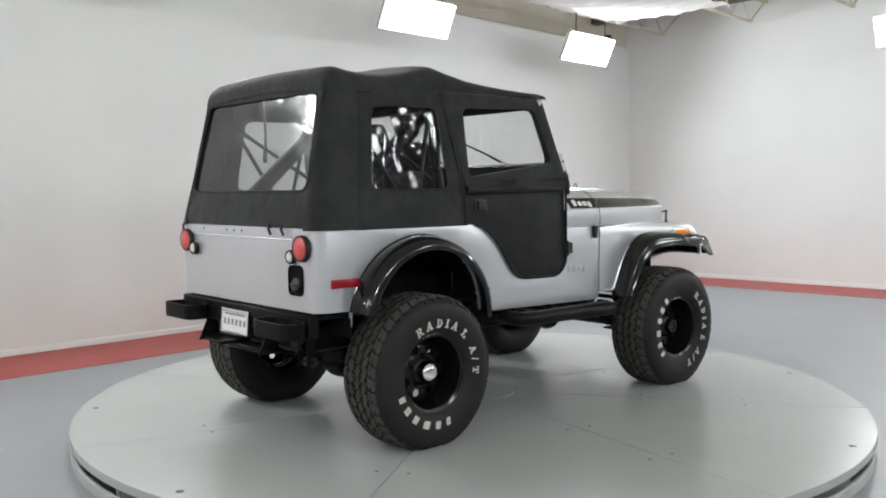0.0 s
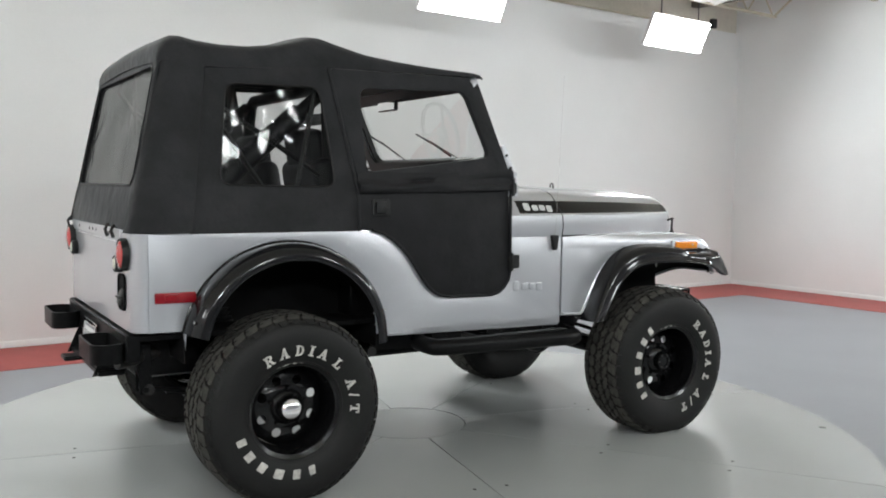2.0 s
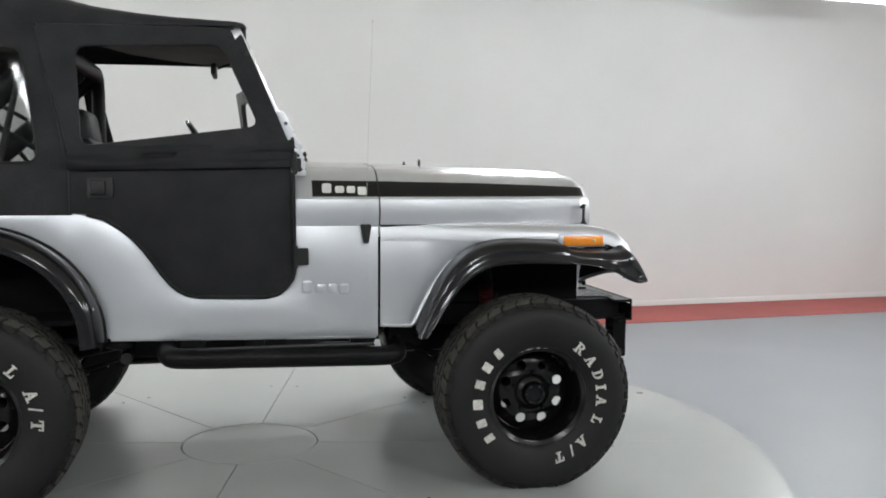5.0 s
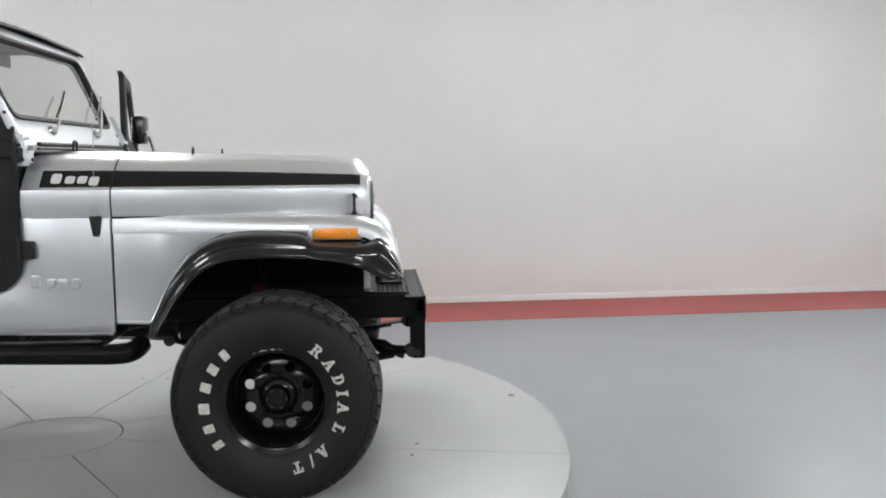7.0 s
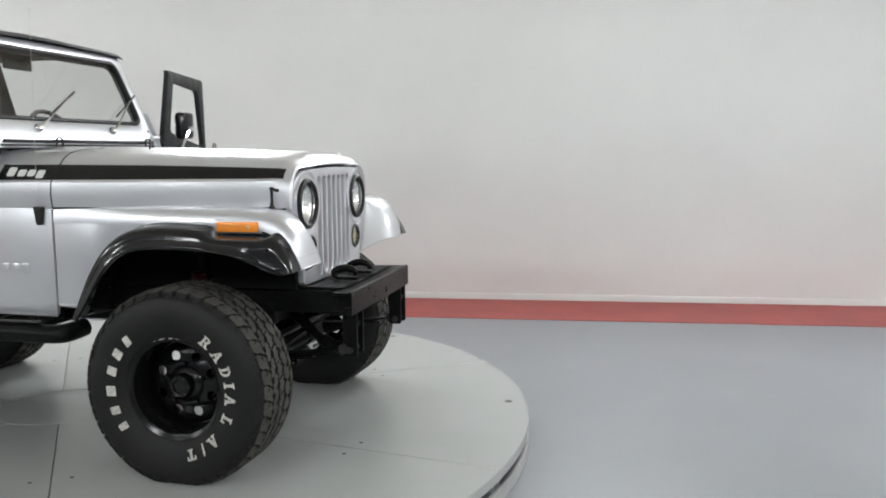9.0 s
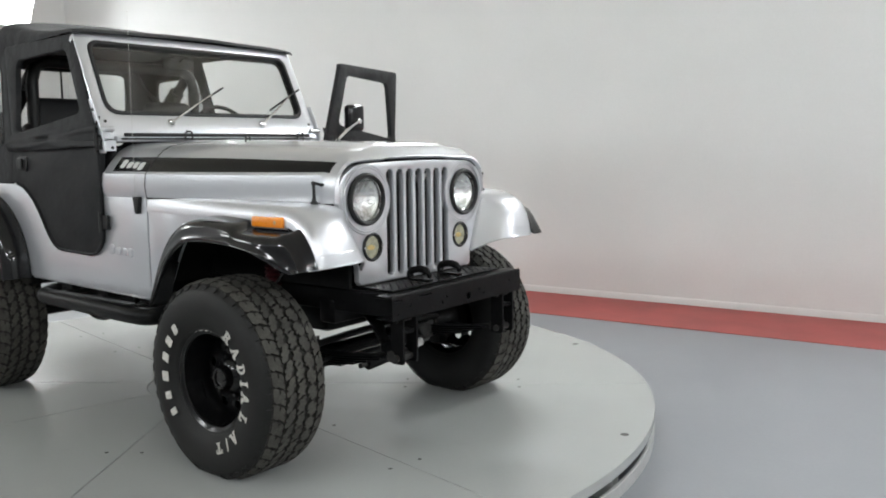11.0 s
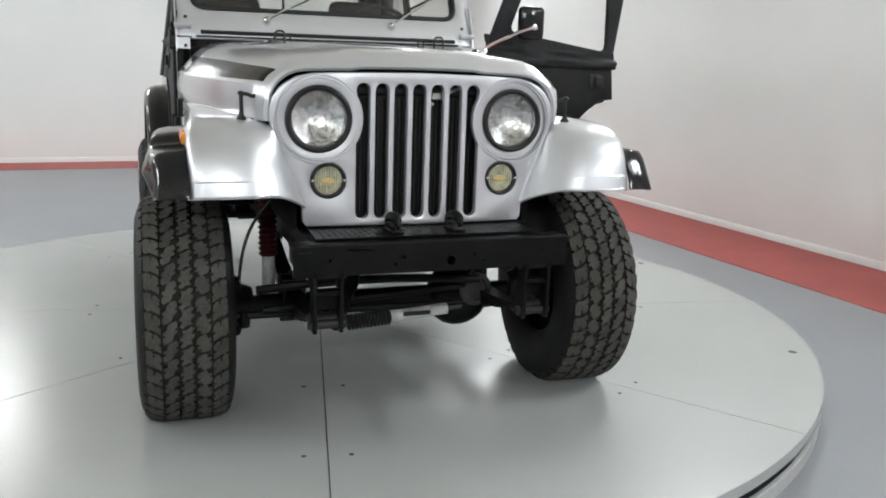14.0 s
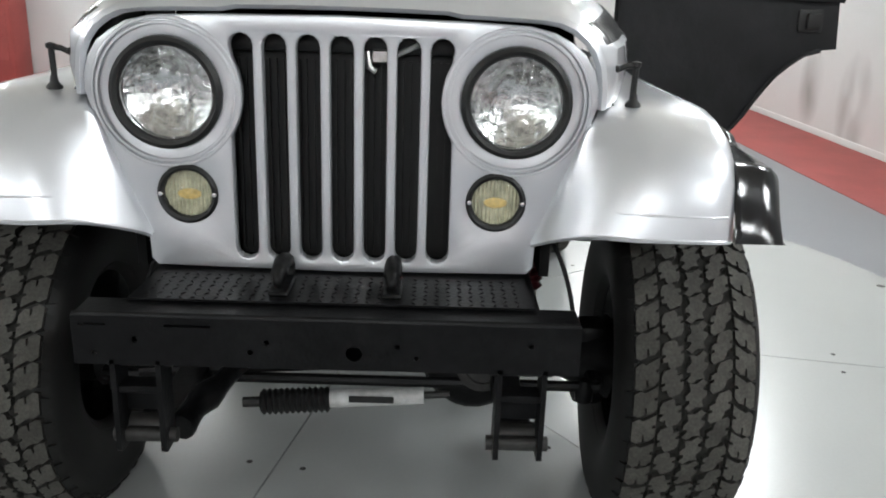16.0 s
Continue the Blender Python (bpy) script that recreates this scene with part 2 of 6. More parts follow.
def circle(cx, cy, r, n=24):
    return [(cx + r * math.cos(2 * math.pi * i / n), cy + r * math.sin(2 * math.pi * i / n)) for i in range(n)]


def sheet(bm, outer, holes, f, thick, lip=0.0, mat=0):
    """A plate with openings: 2D outlines placed by f, thickened by a vector, its front edges rounded by lip."""
    t = bmesh.new()
    edges = []
    for loop in [outer] + list(holes):
        vs = [t.verts.new(f(*p)) for p in loop]
        edges += [t.edges.new((vs[i - 1], vs[i])) for i in range(len(vs))]
    bmesh.ops.triangle_fill(t, edges=edges, use_beauty=True)
    faces = list(t.faces)
    if thick is None:
        join_mesh(bm, t)
        return bm
    thick = Vector(thick)
    n = sum((fc.normal * fc.calc_area() for fc in faces), Vector())
    if n.dot(thick) > 0:
        bmesh.ops.reverse_faces(t, faces=faces)
    rim = [e for e in t.edges if len(e.link_faces) == 1]
    g = bmesh.ops.extrude_face_region(t, geom=faces)
    moved = [v for v in g["geom"] if isinstance(v, bmesh.types.BMVert)]
    bmesh.ops.translate(t, verts=moved, vec=thick)
    t.faces.ensure_lookup_table()
    if lip:
        t.normal_update()
        front = [e for e in rim if e.is_valid]
        bmesh.ops.bevel(t, geom=front, offset=lip, segments=2, affect="EDGES", profile=0.5)
    for fc in t.faces:
        fc.material_index = mat
    join_mesh(bm, t)
    return bm


def loft(bm, sections, close=False, mat=0, mats=None, caps=False):
    """A skin over rows of points; mats gives a material index for each step along a row."""
    rows = [[bm.verts.new(p) for p in s] for s in sections]
    n = len(rows[0])
    for r0, r1 in zip(rows, rows[1:]):
        for k in range(n if close else n - 1):
            f = bm.faces.new((r0[k], r0[(k + 1) % n], r1[(k + 1) % n], r1[k]))
            f.material_index = mats[k] if mats else mat
    if caps:
        for r in (rows[0], rows[-1]):
            bm.faces.new(r).material_index = mat
    return bm


def thicken(bm, d):
    """Gives a skin a thickness of d."""
    bmesh.ops.recalc_face_normals(bm, faces=bm.faces)
    bmesh.ops.solidify(bm, geom=list(bm.faces), thickness=d)
    return bm


def lerp(table, x):
    """Straight interpolation in a table of rows, by the first column."""
    if x <= table[0][0]:
        return table[0][1:]
    for a, b in zip(table, table[1:]):
        if x <= b[0]:
            t = (x - a[0]) / (b[0] - a[0])
            return tuple(p + (q - p) * t for p, q in zip(a[1:], b[1:]))
    return table[-1][1:]


def spline(pts, per=5, closed=False):
    """A smooth line through points."""
    p = [Vector(q) for q in pts]
    n = len(p)
    out = []
    for i in range(n if closed else n - 1):
        a, b, c, d = p[i - 1] if (i or closed) else p[0], p[i], p[(i + 1) % n], p[(i + 2) % n] if (closed or i + 2 < n) else p[-1]
        for j in range(per):
            t = j / per
            out.append(0.5 * ((2 * b) + (c - a) * t + (2 * a - 5 * b + 4 * c - d) * t * t + (3 * b - a - 3 * c + d) * t ** 3))
    if not closed:
        out.append(p[-1])
    return out


def bar(x0, y0, x1, y1):
    return [(x0, y0), (x1, y0), (x1, y1), (x0, y1)]


def bow(cx, cy, rx, ry, ix, iy, n=7):
    """The right half of a ring as a chain of quads."""
    p = [(math.cos(radians(a)), math.sin(radians(a))) for a in np.linspace(-90, 90, n + 1)]
    return [[(cx + c0 * ix, cy + s0 * iy), (cx + c0 * rx, cy + s0 * ry), (cx + c1 * rx, cy + s1 * ry), (cx + c1 * ix, cy + s1 * iy)] for (c0, s0), (c1, s1) in zip(p, p[1:])]


# bold slab-serif capitals, one unit high, as strokes
SLAB = {
    "I": [bar(-0.12, -0.5, 0.12, 0.5), bar(-0.27, -0.5, 0.27, -0.37), bar(-0.27, 0.37, 0.27, 0.5)],
    "L": [bar(-0.28, -0.5, -0.05, 0.5), bar(-0.42, 0.37, 0.10, 0.5), bar(-0.42, -0.5, 0.38, -0.36), bar(0.24, -0.40, 0.38, -0.12)],
    "T": [bar(-0.12, -0.5, 0.12, 0.5), bar(-0.27, -0.5, 0.27, -0.37), bar(-0.44, 0.35, 0.44, 0.5), bar(-0.44, 0.12, -0.31, 0.40), bar(0.31, 0.12, 0.44, 0.40)],
    "A": [[(-0.42, -0.5), (-0.26, -0.5), (0.06, 0.5), (-0.10, 0.5)], [(0.14, -0.5), (0.40, -0.5), (0.10, 0.5), (-0.14, 0.5)], bar(-0.22, -0.20, 0.22, -0.07), bar(-0.53, -0.5, -0.14, -0.38), bar(0.04, -0.5, 0.53, -0.38)],
    "D": [bar(-0.32, -0.5, -0.09, 0.5), bar(-0.45, -0.5, -0.05, -0.37), bar(-0.45, 0.37, -0.05, 0.5)] + bow(-0.06, 0.0, 0.48, 0.5, 0.25, 0.37),
    "R": [bar(-0.34, -0.5, -0.11, 0.5), bar(-0.47, -0.5, 0.02, -0.37), bar(-0.47, 0.37, -0.05, 0.5), [(-0.06, 0.02), (0.17, 0.02), (0.44, -0.5), (0.19, -0.5)], bar(0.17, -0.5, 0.53, -0.38)] + bow(-0.06, 0.22, 0.42, 0.28, 0.19, 0.14),
    "/": [[(-0.22, -0.55), (-0.06, -0.55), (0.22, 0.55), (0.06, 0.55)]],
}


def letter_solid(ch, high):
    """One raised character in the xy plane, its strokes a hair apart in height."""
    bm = B()
    for k, stroke in enumerate(SLAB[ch]):
        top = 0.0014 + 0.00004 * k
        rings = [[bm.verts.new(((x + 0.10 * y) * high, y * high, z)) for x, y in stroke] for z in (-0.001, top)]
        bm.faces.new(rings[1])
        for i in range(4):
            bm.faces.new((rings[0][i - 1], rings[0][i], rings[1][i], rings[1][i - 1]))
    return bm


# ---- the room ----
def room_box(name, u0, u1, n0, n1, z0, z1, mat, label, category):
    bm = B()
    box(bm, (u0, n0, z0), (u1, n1, z1), m=Matrix.Rotation(ROOM, 4, "Z"))
    return tagged(link(name, bm, mat, label=label), category=category, kind="structure")


WA, WB, WD, WS = 4.36, 8.95, -7.78, -7.6   # faces of the four walls
HEAD = 3.74                                # top of the white panelling on the long wall
room_box("floor", WD - 0.2, WB + 0.2, WS - 0.2, WA + 0.2, FLOOR - 0.15, FLOOR, EPOXY, "glossy grey epoxy painted concrete floor", "floor")
room_box("wall_north", WD, WB + 0.2, WA, WA + 0.2, FLOOR, HEAD, WALL, "long plain white painted wall", "wall")
room_box("wall_north_upper", WD, WB + 0.2, WA + 0.06, WA + 0.2, HEAD, CEIL, CEILING, "cream upper wall above the white panelling", "wall")
room_box("wall_east", WB, WB + 0.2, WS - 0.2, WA, FLOOR, CEIL, WALL, "plain white painted end wall", "wall")
room_box("wall_east_upper", WB, WB + 0.2, WA, WA + 0.06, HEAD, CEIL, WALL, "plain white painted end wall return", "wall")
room_box("wall_west", WD - 0.2, WD, WS - 0.2, WA + 0.2, FLOOR, CEIL, WALL, "plain white painted wall", "wall")
# unseen wall; its grey is assumed, to cut light bounced onto the vehicle's side
room_box("wall_south", WD, WB, WS - 0.2, WS, FLOOR, CEIL, UNSEEN_GREY, "plain unseen wall, its grey added to cut bounced light", "wall")
room_box("ceiling", WD - 0.2, WB + 0.2, WS - 0.2, WA + 0.2, CEIL, CEIL + 0.15, CEILING, "cream painted roof deck above steel joists", "ceiling")
# red band painted on the floor along the walls, as thick as its paint
BAND_N, BAND_E, BAND_W = 1.007, 1.11, 0.70
Z0, Z1 = FLOOR + 0.0005, FLOOR + 0.004
for nm, lo, hi in (("north", (WD + BAND_W, WA - BAND_N), (WB - BAND_E, WA - 0.02)), ("east", (WB - BAND_E, WS + 0.02), (WB - 0.02, WA - 0.02)), ("west", (WD + 0.02, WS + 0.02), (WD + BAND_W, WA - 0.02))):
    room_box("floor_band_" + nm, lo[0], hi[0], lo[1], hi[1], Z0, Z1, BASEBOARD, "red painted band on the floor along the wall", "floor marking")


def skirting(name, a, b, inward):
    """A low white board at a wall's foot with a shadow gap over it."""
    bm = B()
    a, b, w = Vector((*a, 0)), Vector((*b, 0)), Vector((*inward, 0))
    prof = [(0, 0), (0.014, 0), (0.014, 0.050), (0.008, 0.060), (0, 0.060)]
    loft(bm, [[room(*(p + w * d).xy, FLOOR + 0.001 + h) for d, h in prof] for p in (a, b)], close=True, caps=True)
    return tagged(link(name, bm, WALL, label="low white skirting board"), category="skirting", kind="structure")


skirting("baseboard_north", (WD, WA), (WB, WA), (0, -1))
skirting("baseboard_east", (WB, WS), (WB, WA), (-1, 0))
skirting("baseboard_west", (WD, WS), (WD, WA), (1, 0))


def roof_joist(n):
    """An open-web steel joist along the room, its lower chord kinked up short of the end wall."""
    root = tagged(new("roof_joist"), "cream painted open-web steel roof joist under the ceiling", "joist", "roof joists")
    root.location = room(0, n, 3.80)
    root.rotation_euler = (0, 0, ROOM)
    lo, hi, up = WD + 0.05, 8.42, 0.36
    bm = B()
    box(bm, (lo, -0.030, -0.014), (hi, 0.030, 0.014), 0.004, 1)
    part("bottom_chord", bm, JOIST, root)
    bm = B()
    box(bm, (lo, -0.035, up - 0.016), (WB - 0.02, 0.035, up + 0.016), 0.004, 1)
    part("top_chord", bm, JOIST, root)
    bm = B()
    tube(bm, [(hi - 0.03, 0, 0.0), (WB - 0.06, 0, up)], 0.016, 6)
    part("end_strut", bm, JOIST, root)
    bm = B()
    pts, x, k = [], hi - 0.05, 0
    while x > lo:
        pts.append((x, 0, up if k % 2 else 0.0))
        x -= 0.30
        k += 1
    tube(bm, pts, 0.012, 6)
    part("web", bm, JOIST, root)
    return root


for jn in (3.40, 1.94, 0.48, -0.98, -2.44, -3.90, -5.36, -6.82):
    roof_joist(jn)
bm = B()
box(bm, (7.70, WS + 0.1, 3.985), (7.86, WA - 0.05, 4.10), 0.006, 1, Matrix.Rotation(ROOM, 4, "Z"))
tagged(link("beam", bm, DARK_BEAM, label="dark brown beam under the roof deck"), category="beam", kind="structure")
bm = B()
tube(bm, [room(2.2, WA - 0.05, HEAD - 0.02), room(7.0, WA - 0.05, HEAD - 0.02)], 0.012, 8)
tagged(link("conduit", bm, JOIST, label="cream conduit pipe along the wall head"), category="pipe", kind="structure")
bm = B()
box(bm, (8.28, WA - 0.012, HEAD + 0.03), (8.38, WA + 0.055, HEAD + 0.16), 0.004, 1, Matrix.Rotation(ROOM, 4, "Z"))
tagged(link("junction_box", bm, STEEL, label="small grey junction box on the upper wall"), category="electrical box")

# white cloth slung under the joists
bm = B()
rows = []
for i in range(49):
    a = i / 48
    rows.append([room(3.0 + 3.9 * a, 1.55 + 1.75 * b / 16 + 0.03 * math.sin(a * 31), 3.77 - 0.13 * math.sin(math.pi * a) * math.sin(math.pi * b / 16) + 0.016 * math.sin(a * 75 + b * 0.7) + 0.012 * math.sin(b * 2.3 + a * 19)) for b in range(17)])
loft(bm, rows)
thicken(bm, 0.004)
tagged(link("drape", bm, DRAPE, label="white cloth drape slung under the roof joists", smooth=60), category="drape")


def studio_lamp(u, n, z, face, watts=LAMP_WATTS):
    """A bank of lit tubes in a shallow tray, hung from two rods and tipped down towards the room."""
    root = tagged(new("studio_lamp"), "bright white multi-tube studio lamp bank hung under the ceiling", "lamp", "studio lamps round the room")
    tilt = 25
    m = Matrix.Translation(room(u, n, z)) @ Matrix.Rotation(ROOM + radians(face), 4, "Z") @ Matrix.Rotation(radians(tilt), 4, "X")
    root.matrix_world = m
    w, h = 0.52, 0.21
    bm = B()
    box(bm, (-w, -0.002, -h), (w, 0.05, h), 0.008, 2)
    part("housing", bm, LAMP_BODY, root)
    for i in range(8):
        bm = B()
        zz = -h + 0.03 + i * (2 * h - 0.06) / 7
        lathe(bm, [(0.001, -w - 0.014), (0.020, -w - 0.010), (0.020, w + 0.010), (0.001, w + 0.014)], (0, -0.024, zz), (1, 0, 0), 10)
        part("tube", bm, TUBE, root)
    for s in (-1, 1):
        bm = B()
        box(bm, (s * w - 0.010, -0.003, -h - 0.006), (s * w + 0.004, 0.052, h + 0.006), 0.003, 1)
        part("end_cap", bm, LAMP_BODY, root)
        bm = B()
        top = m.inverted() @ Vector((*(m @ Vector((s * w * 0.7, 0.04, h))).xy, CEIL))
        tube(bm, [(s * w * 0.7, 0.04, h - 0.02), top], 0.008, 6)
        part("hanger", bm, STEEL, root)
    li = bpy.data.lights.new("lamp_light", "AREA")
    li.shape, li.size, li.size_y, li.energy = "RECTANGLE", 1.0, 0.40, watts
    li.spread = radians(172)
    li.color = (0.905, 0.967, 0.998)
    lo = new("lamp_light", li)
    lo.matrix_world = m @ Matrix.Translation((0, -0.06, 0)) @ Matrix.Rotation(radians(-90), 4, "X")
    return root


for lu in (-4.02, -0.58, 2.86, 6.30):
    studio_lamp(lu, 3.40, 3.33, 0, LAMP_WATTS * (1.7 if lu < -4 else 1.15))
# the lamp at -3.9 is unseen, added to brighten the vehicle's front
for ln in (-0.47, -3.9):
    studio_lamp(WB - 0.9, ln, 3.36, -90)
for ln in (2.85, -2.3, -5.2):
    studio_lamp(WD + 0.75, ln, 3.08, 90, LAMP_WATTS * (0.45 if ln > 0 else 0.36))
for lu in (-4.02, -0.58, 2.86, 6.30):
    studio_lamp(lu, WS + 0.9, 3.30, 180, LAMP_WATTS * (1.35 if lu < -4 else 0.85))

# ---- the turntable ----
DC = Vector((-0.072, -0.022, 0))
DR = 2.437
disc = tagged(new("turntable"), "round pale painted vehicle turntable low over the floor", "turntable")
disc.location = (DC.x, DC.y, FLOOR)
TOP = -FLOOR
for i in range(8):
    bm = B()
    a0, a1 = radians(-10.8 + 45 * i), radians(-10.8 + 45 * (i + 1))
    gap = 0.0022
    pts = []
    for r, k in ((DR, 20), (0.322, 8)):
        arc = []
        for j in range(k + 1):
            a = a0 + (a1 - a0) * j / k
            off = gap / r
            a = min(max(a, a0 + off), a1 - off)
            arc.append((r * math.cos(a), r * math.sin(a)))
        pts += arc if r == DR else arc[::-1]
    sheet(bm, pts, [], lambda x, y: Vector((x, y, TOP)), (0, 0, -0.042))
    part("deck_panel", bm, [DISC], disc, smooth=12)
bm = B()
lathe(bm, [(0, 0), (0.314, 0), (0.317, -0.003), (0.317, -0.04), (0, -0.04)], (0, 0, TOP), (0, 0, 1), 64)
part("centre_plate", bm, DISC, disc)
bm = B()
lathe(bm, [(0, -0.012), (DR - 0.05, -0.012), (DR - 0.05, -0.04), (0, -0.04)], (0, 0, TOP - 0.006), (0, 0, 1), 96)
part("sub_deck", bm, SEAM, disc)
bm = B()
lathe(bm, [(DR - 0.016, 0.0), (DR - 0.003, 0.0), (DR, 0.003), (DR, 0.056), (DR - 0.003, 0.059), (DR - 0.016, 0.059), (DR - 0.016, 0.0)], (0, 0, 0.001), (0, 0, 1), 120)
part("base_ring", bm, DISC_EDGE, disc, "pale painted steel base ring")
bm = B()
lathe(bm, [(DR - 0.45, 0.0), (DR - 0.4, 0.0), (DR - 0.4, 0.105), (DR - 0.45, 0.105)], (0, 0, 0.001), (0, 0, 1), 96)
part("inner_drum", bm, DARK, disc)
for i in range(24):
    a = radians(15 * i + 4)
    m = Matrix.Rotation(a, 4, "Z")
    bm = B()
    box(bm, (DR - 0.12, -0.035, 0.004), (DR - 0.018, -0.028, TOP - 0.044), 0.002, 1, m)
    box(bm, (DR - 0.12, 0.028, 0.004), (DR - 0.018, 0.035, TOP - 0.044), 0.002, 1, m)
    br = part("caster_bracket", bm, DISC_EDGE, disc)
    bm = B()
    lathe(bm, [(0, -0.024), (0.026, -0.024), (0.029, -0.018), (0.029, 0.018), (0.026, 0.024), (0, 0.024)], m @ Vector((DR - 0.062, 0, 0.073)), m.to_3x3() @ Vector((0, 1, 0)), 16)
    part("caster_wheel", bm, DARK, br)


def deck_bolt(r, deg, rad=0.013, side=0.0):
    bm = B()
    a = radians(deg)
    c = (r * math.cos(a) - side * math.sin(a), r * math.sin(a) + side * math.cos(a), TOP)
    lathe(bm, [(0, 0.0015), (rad * 0.7, 0.0015), (rad, 0.0004), (rad, -0.004)], c, (0, 0, 1), 12)
    part("bolt", bm, STEEL, disc)


for k in range(8):
    deck_bolt(2.345, 13.0 + 45 * k, 0.020)
    for r in (1.12, 1.74):
        for sd in (-0.078, 0.078):
            deck_bolt(r, -10.8 + 45 * k, 0.009, sd)

# ---- the vehicle ----
car = tagged(new("off_road_vehicle"), "silver lifted off-road vehicle with black soft top on turntable", "vehicle")


# tub: sides with door opening and wheel arch, rear with rounded corners
DOOR_CUT = [(-0.735, 1.138), (-0.67, 1.132), (-0.612, 1.117), (-0.56, 1.083), (-0.514, 1.044), (-0.475, 0.998), (-0.439, 0.947), (-0.41, 0.902),
            (-0.376, 0.859), (-0.345, 0.832), (-0.311, 0.815), (-0.27, 0.808), (-0.018, 0.801), (0.03, 0.812), (0.065, 0.838), (0.09, 0.872), (0.098, 0.91)]
ARCH_C = (-1.06, 0.655)
ARCH = [(ARCH_C[0] + 0.425 * math.cos(radians(a)), ARCH_C[1] + 0.415 * math.sin(radians(a))) for a in range(0, 181, 9)]
SIDE = [(-1.63, 1.147)] + DOOR_CUT + [(0.098, 1.085), (0.428, 1.082), (0.428, 0.627), (-0.585, 0.648)] + ARCH[0:1] + ARCH[1:-1] + ARCH[-1:] + [(-1.49, 0.733), (-1.63, 0.735)]
W = 0.70


bm = B()
for s in (-1, 1):
    t = B()
    sheet(t, SIDE, [], lambda x, z: Vector((x, -W, z)), (0, 0.022, 0), lip=0.005)
    # rear corner
    rows = []
    for i in range(9):
        a = radians(90 * i / 8)
        px, py = -1.63 - 0.06 * math.sin(a), -W + 0.06 - 0.06 * math.cos(a)
        qx, qy = -1.63 - 0.045 * math.sin(a), -W + 0.06 - 0.045 * math.cos(a)
        rows.append([Vector((px, py, z)) for z in (0.738, 0.742, 1.14, 1.147)] + [Vector((qx, qy, z)) for z in (1.147, 0.738)])
    rows.append([Vector((-1.69, 0.0, z)) for z in (0.738, 0.742, 1.14, 1.147)] + [Vector((-1.675, 0.0, z)) for z in (1.147, 0.738)])
    c = B()
    loft(c, rows, close=True)
    join_mesh(t, c)
    # rolled rim on top of the tub
    tube(t, [(-0.735, -W + 0.015, 1.138), (-1.62, -W + 0.015, 1.140)] + [(-1.62 - 0.062 * math.sin(radians(a)), -W + 0.07 - 0.055 * math.cos(radians(a)), 1.142) for a in (15, 35, 55, 75, 90)] + [(-1.682, 0.0, 1.146)], 0.008, 8)
    # seam flange under the rear panel and the sill
    tube(t, [(-0.60, -W + 0.012, 0.648), (0.42, -W + 0.012, 0.626)], 0.010, 6)
    if s > 0:
        mirror(t)
    join_mesh(bm, t)
bmesh.ops.remove_doubles(bm, verts=bm.verts, dist=0.0006)
tub = part("body_tub", bm, SILVER, car, smooth=26)
bm = B()
# inner floor, bulkhead, inner rear; near-black puts the cabin's shade in the colour
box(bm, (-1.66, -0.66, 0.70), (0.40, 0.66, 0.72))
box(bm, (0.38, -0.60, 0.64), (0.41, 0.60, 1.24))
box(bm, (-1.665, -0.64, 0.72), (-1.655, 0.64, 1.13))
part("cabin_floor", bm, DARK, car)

# tailgate fold and top strip on the rear panel
bm = B()
tube(bm, [(-1.692, -0.50, 1.086), (-1.692, 0.52, 1.084)], 0.004, 6)
box(bm, (-1.695, -0.50, 1.092), (-1.687, 0.60, 1.142), 0.003, 1)
for y in (-0.02, 0.06, 0.14, -0.30, 0.4):
    lathe(bm, [(0, 0.003), (0.006, 0.002), (0.007, 0)], (-1.695, y, 1.118), (-1, 0, 0), 8, mat=1)
part("rear_rail", bm, [SILVER, DARK], car)

# wheel wells of the rear wheels, near-black for the shade inside them
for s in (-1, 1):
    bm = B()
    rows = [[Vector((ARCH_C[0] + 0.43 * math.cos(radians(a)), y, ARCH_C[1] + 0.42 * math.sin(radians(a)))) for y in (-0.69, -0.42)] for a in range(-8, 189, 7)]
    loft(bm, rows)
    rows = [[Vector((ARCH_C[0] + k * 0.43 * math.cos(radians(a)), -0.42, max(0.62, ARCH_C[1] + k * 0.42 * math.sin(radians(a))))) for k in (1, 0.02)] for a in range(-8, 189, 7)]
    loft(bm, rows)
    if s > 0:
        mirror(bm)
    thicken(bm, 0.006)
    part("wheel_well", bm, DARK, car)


# front bonnet and cowl
HALF = [(0.10, 0.6985), (0.30, 0.6985), (0.43, 0.697), (0.60, 0.685), (0.80, 0.662), (1.10, 0.612), (1.30, 0.564), (1.40, 0.531), (1.436, 0.512)]
CREST = [(0.10, 1.345), (0.43, 1.340), (0.76, 1.331), (1.15, 1.320), (1.30, 1.314), (1.37, 1.309), (1.41, 1.302), (1.425, 1.295), (1.437, 1.282)]


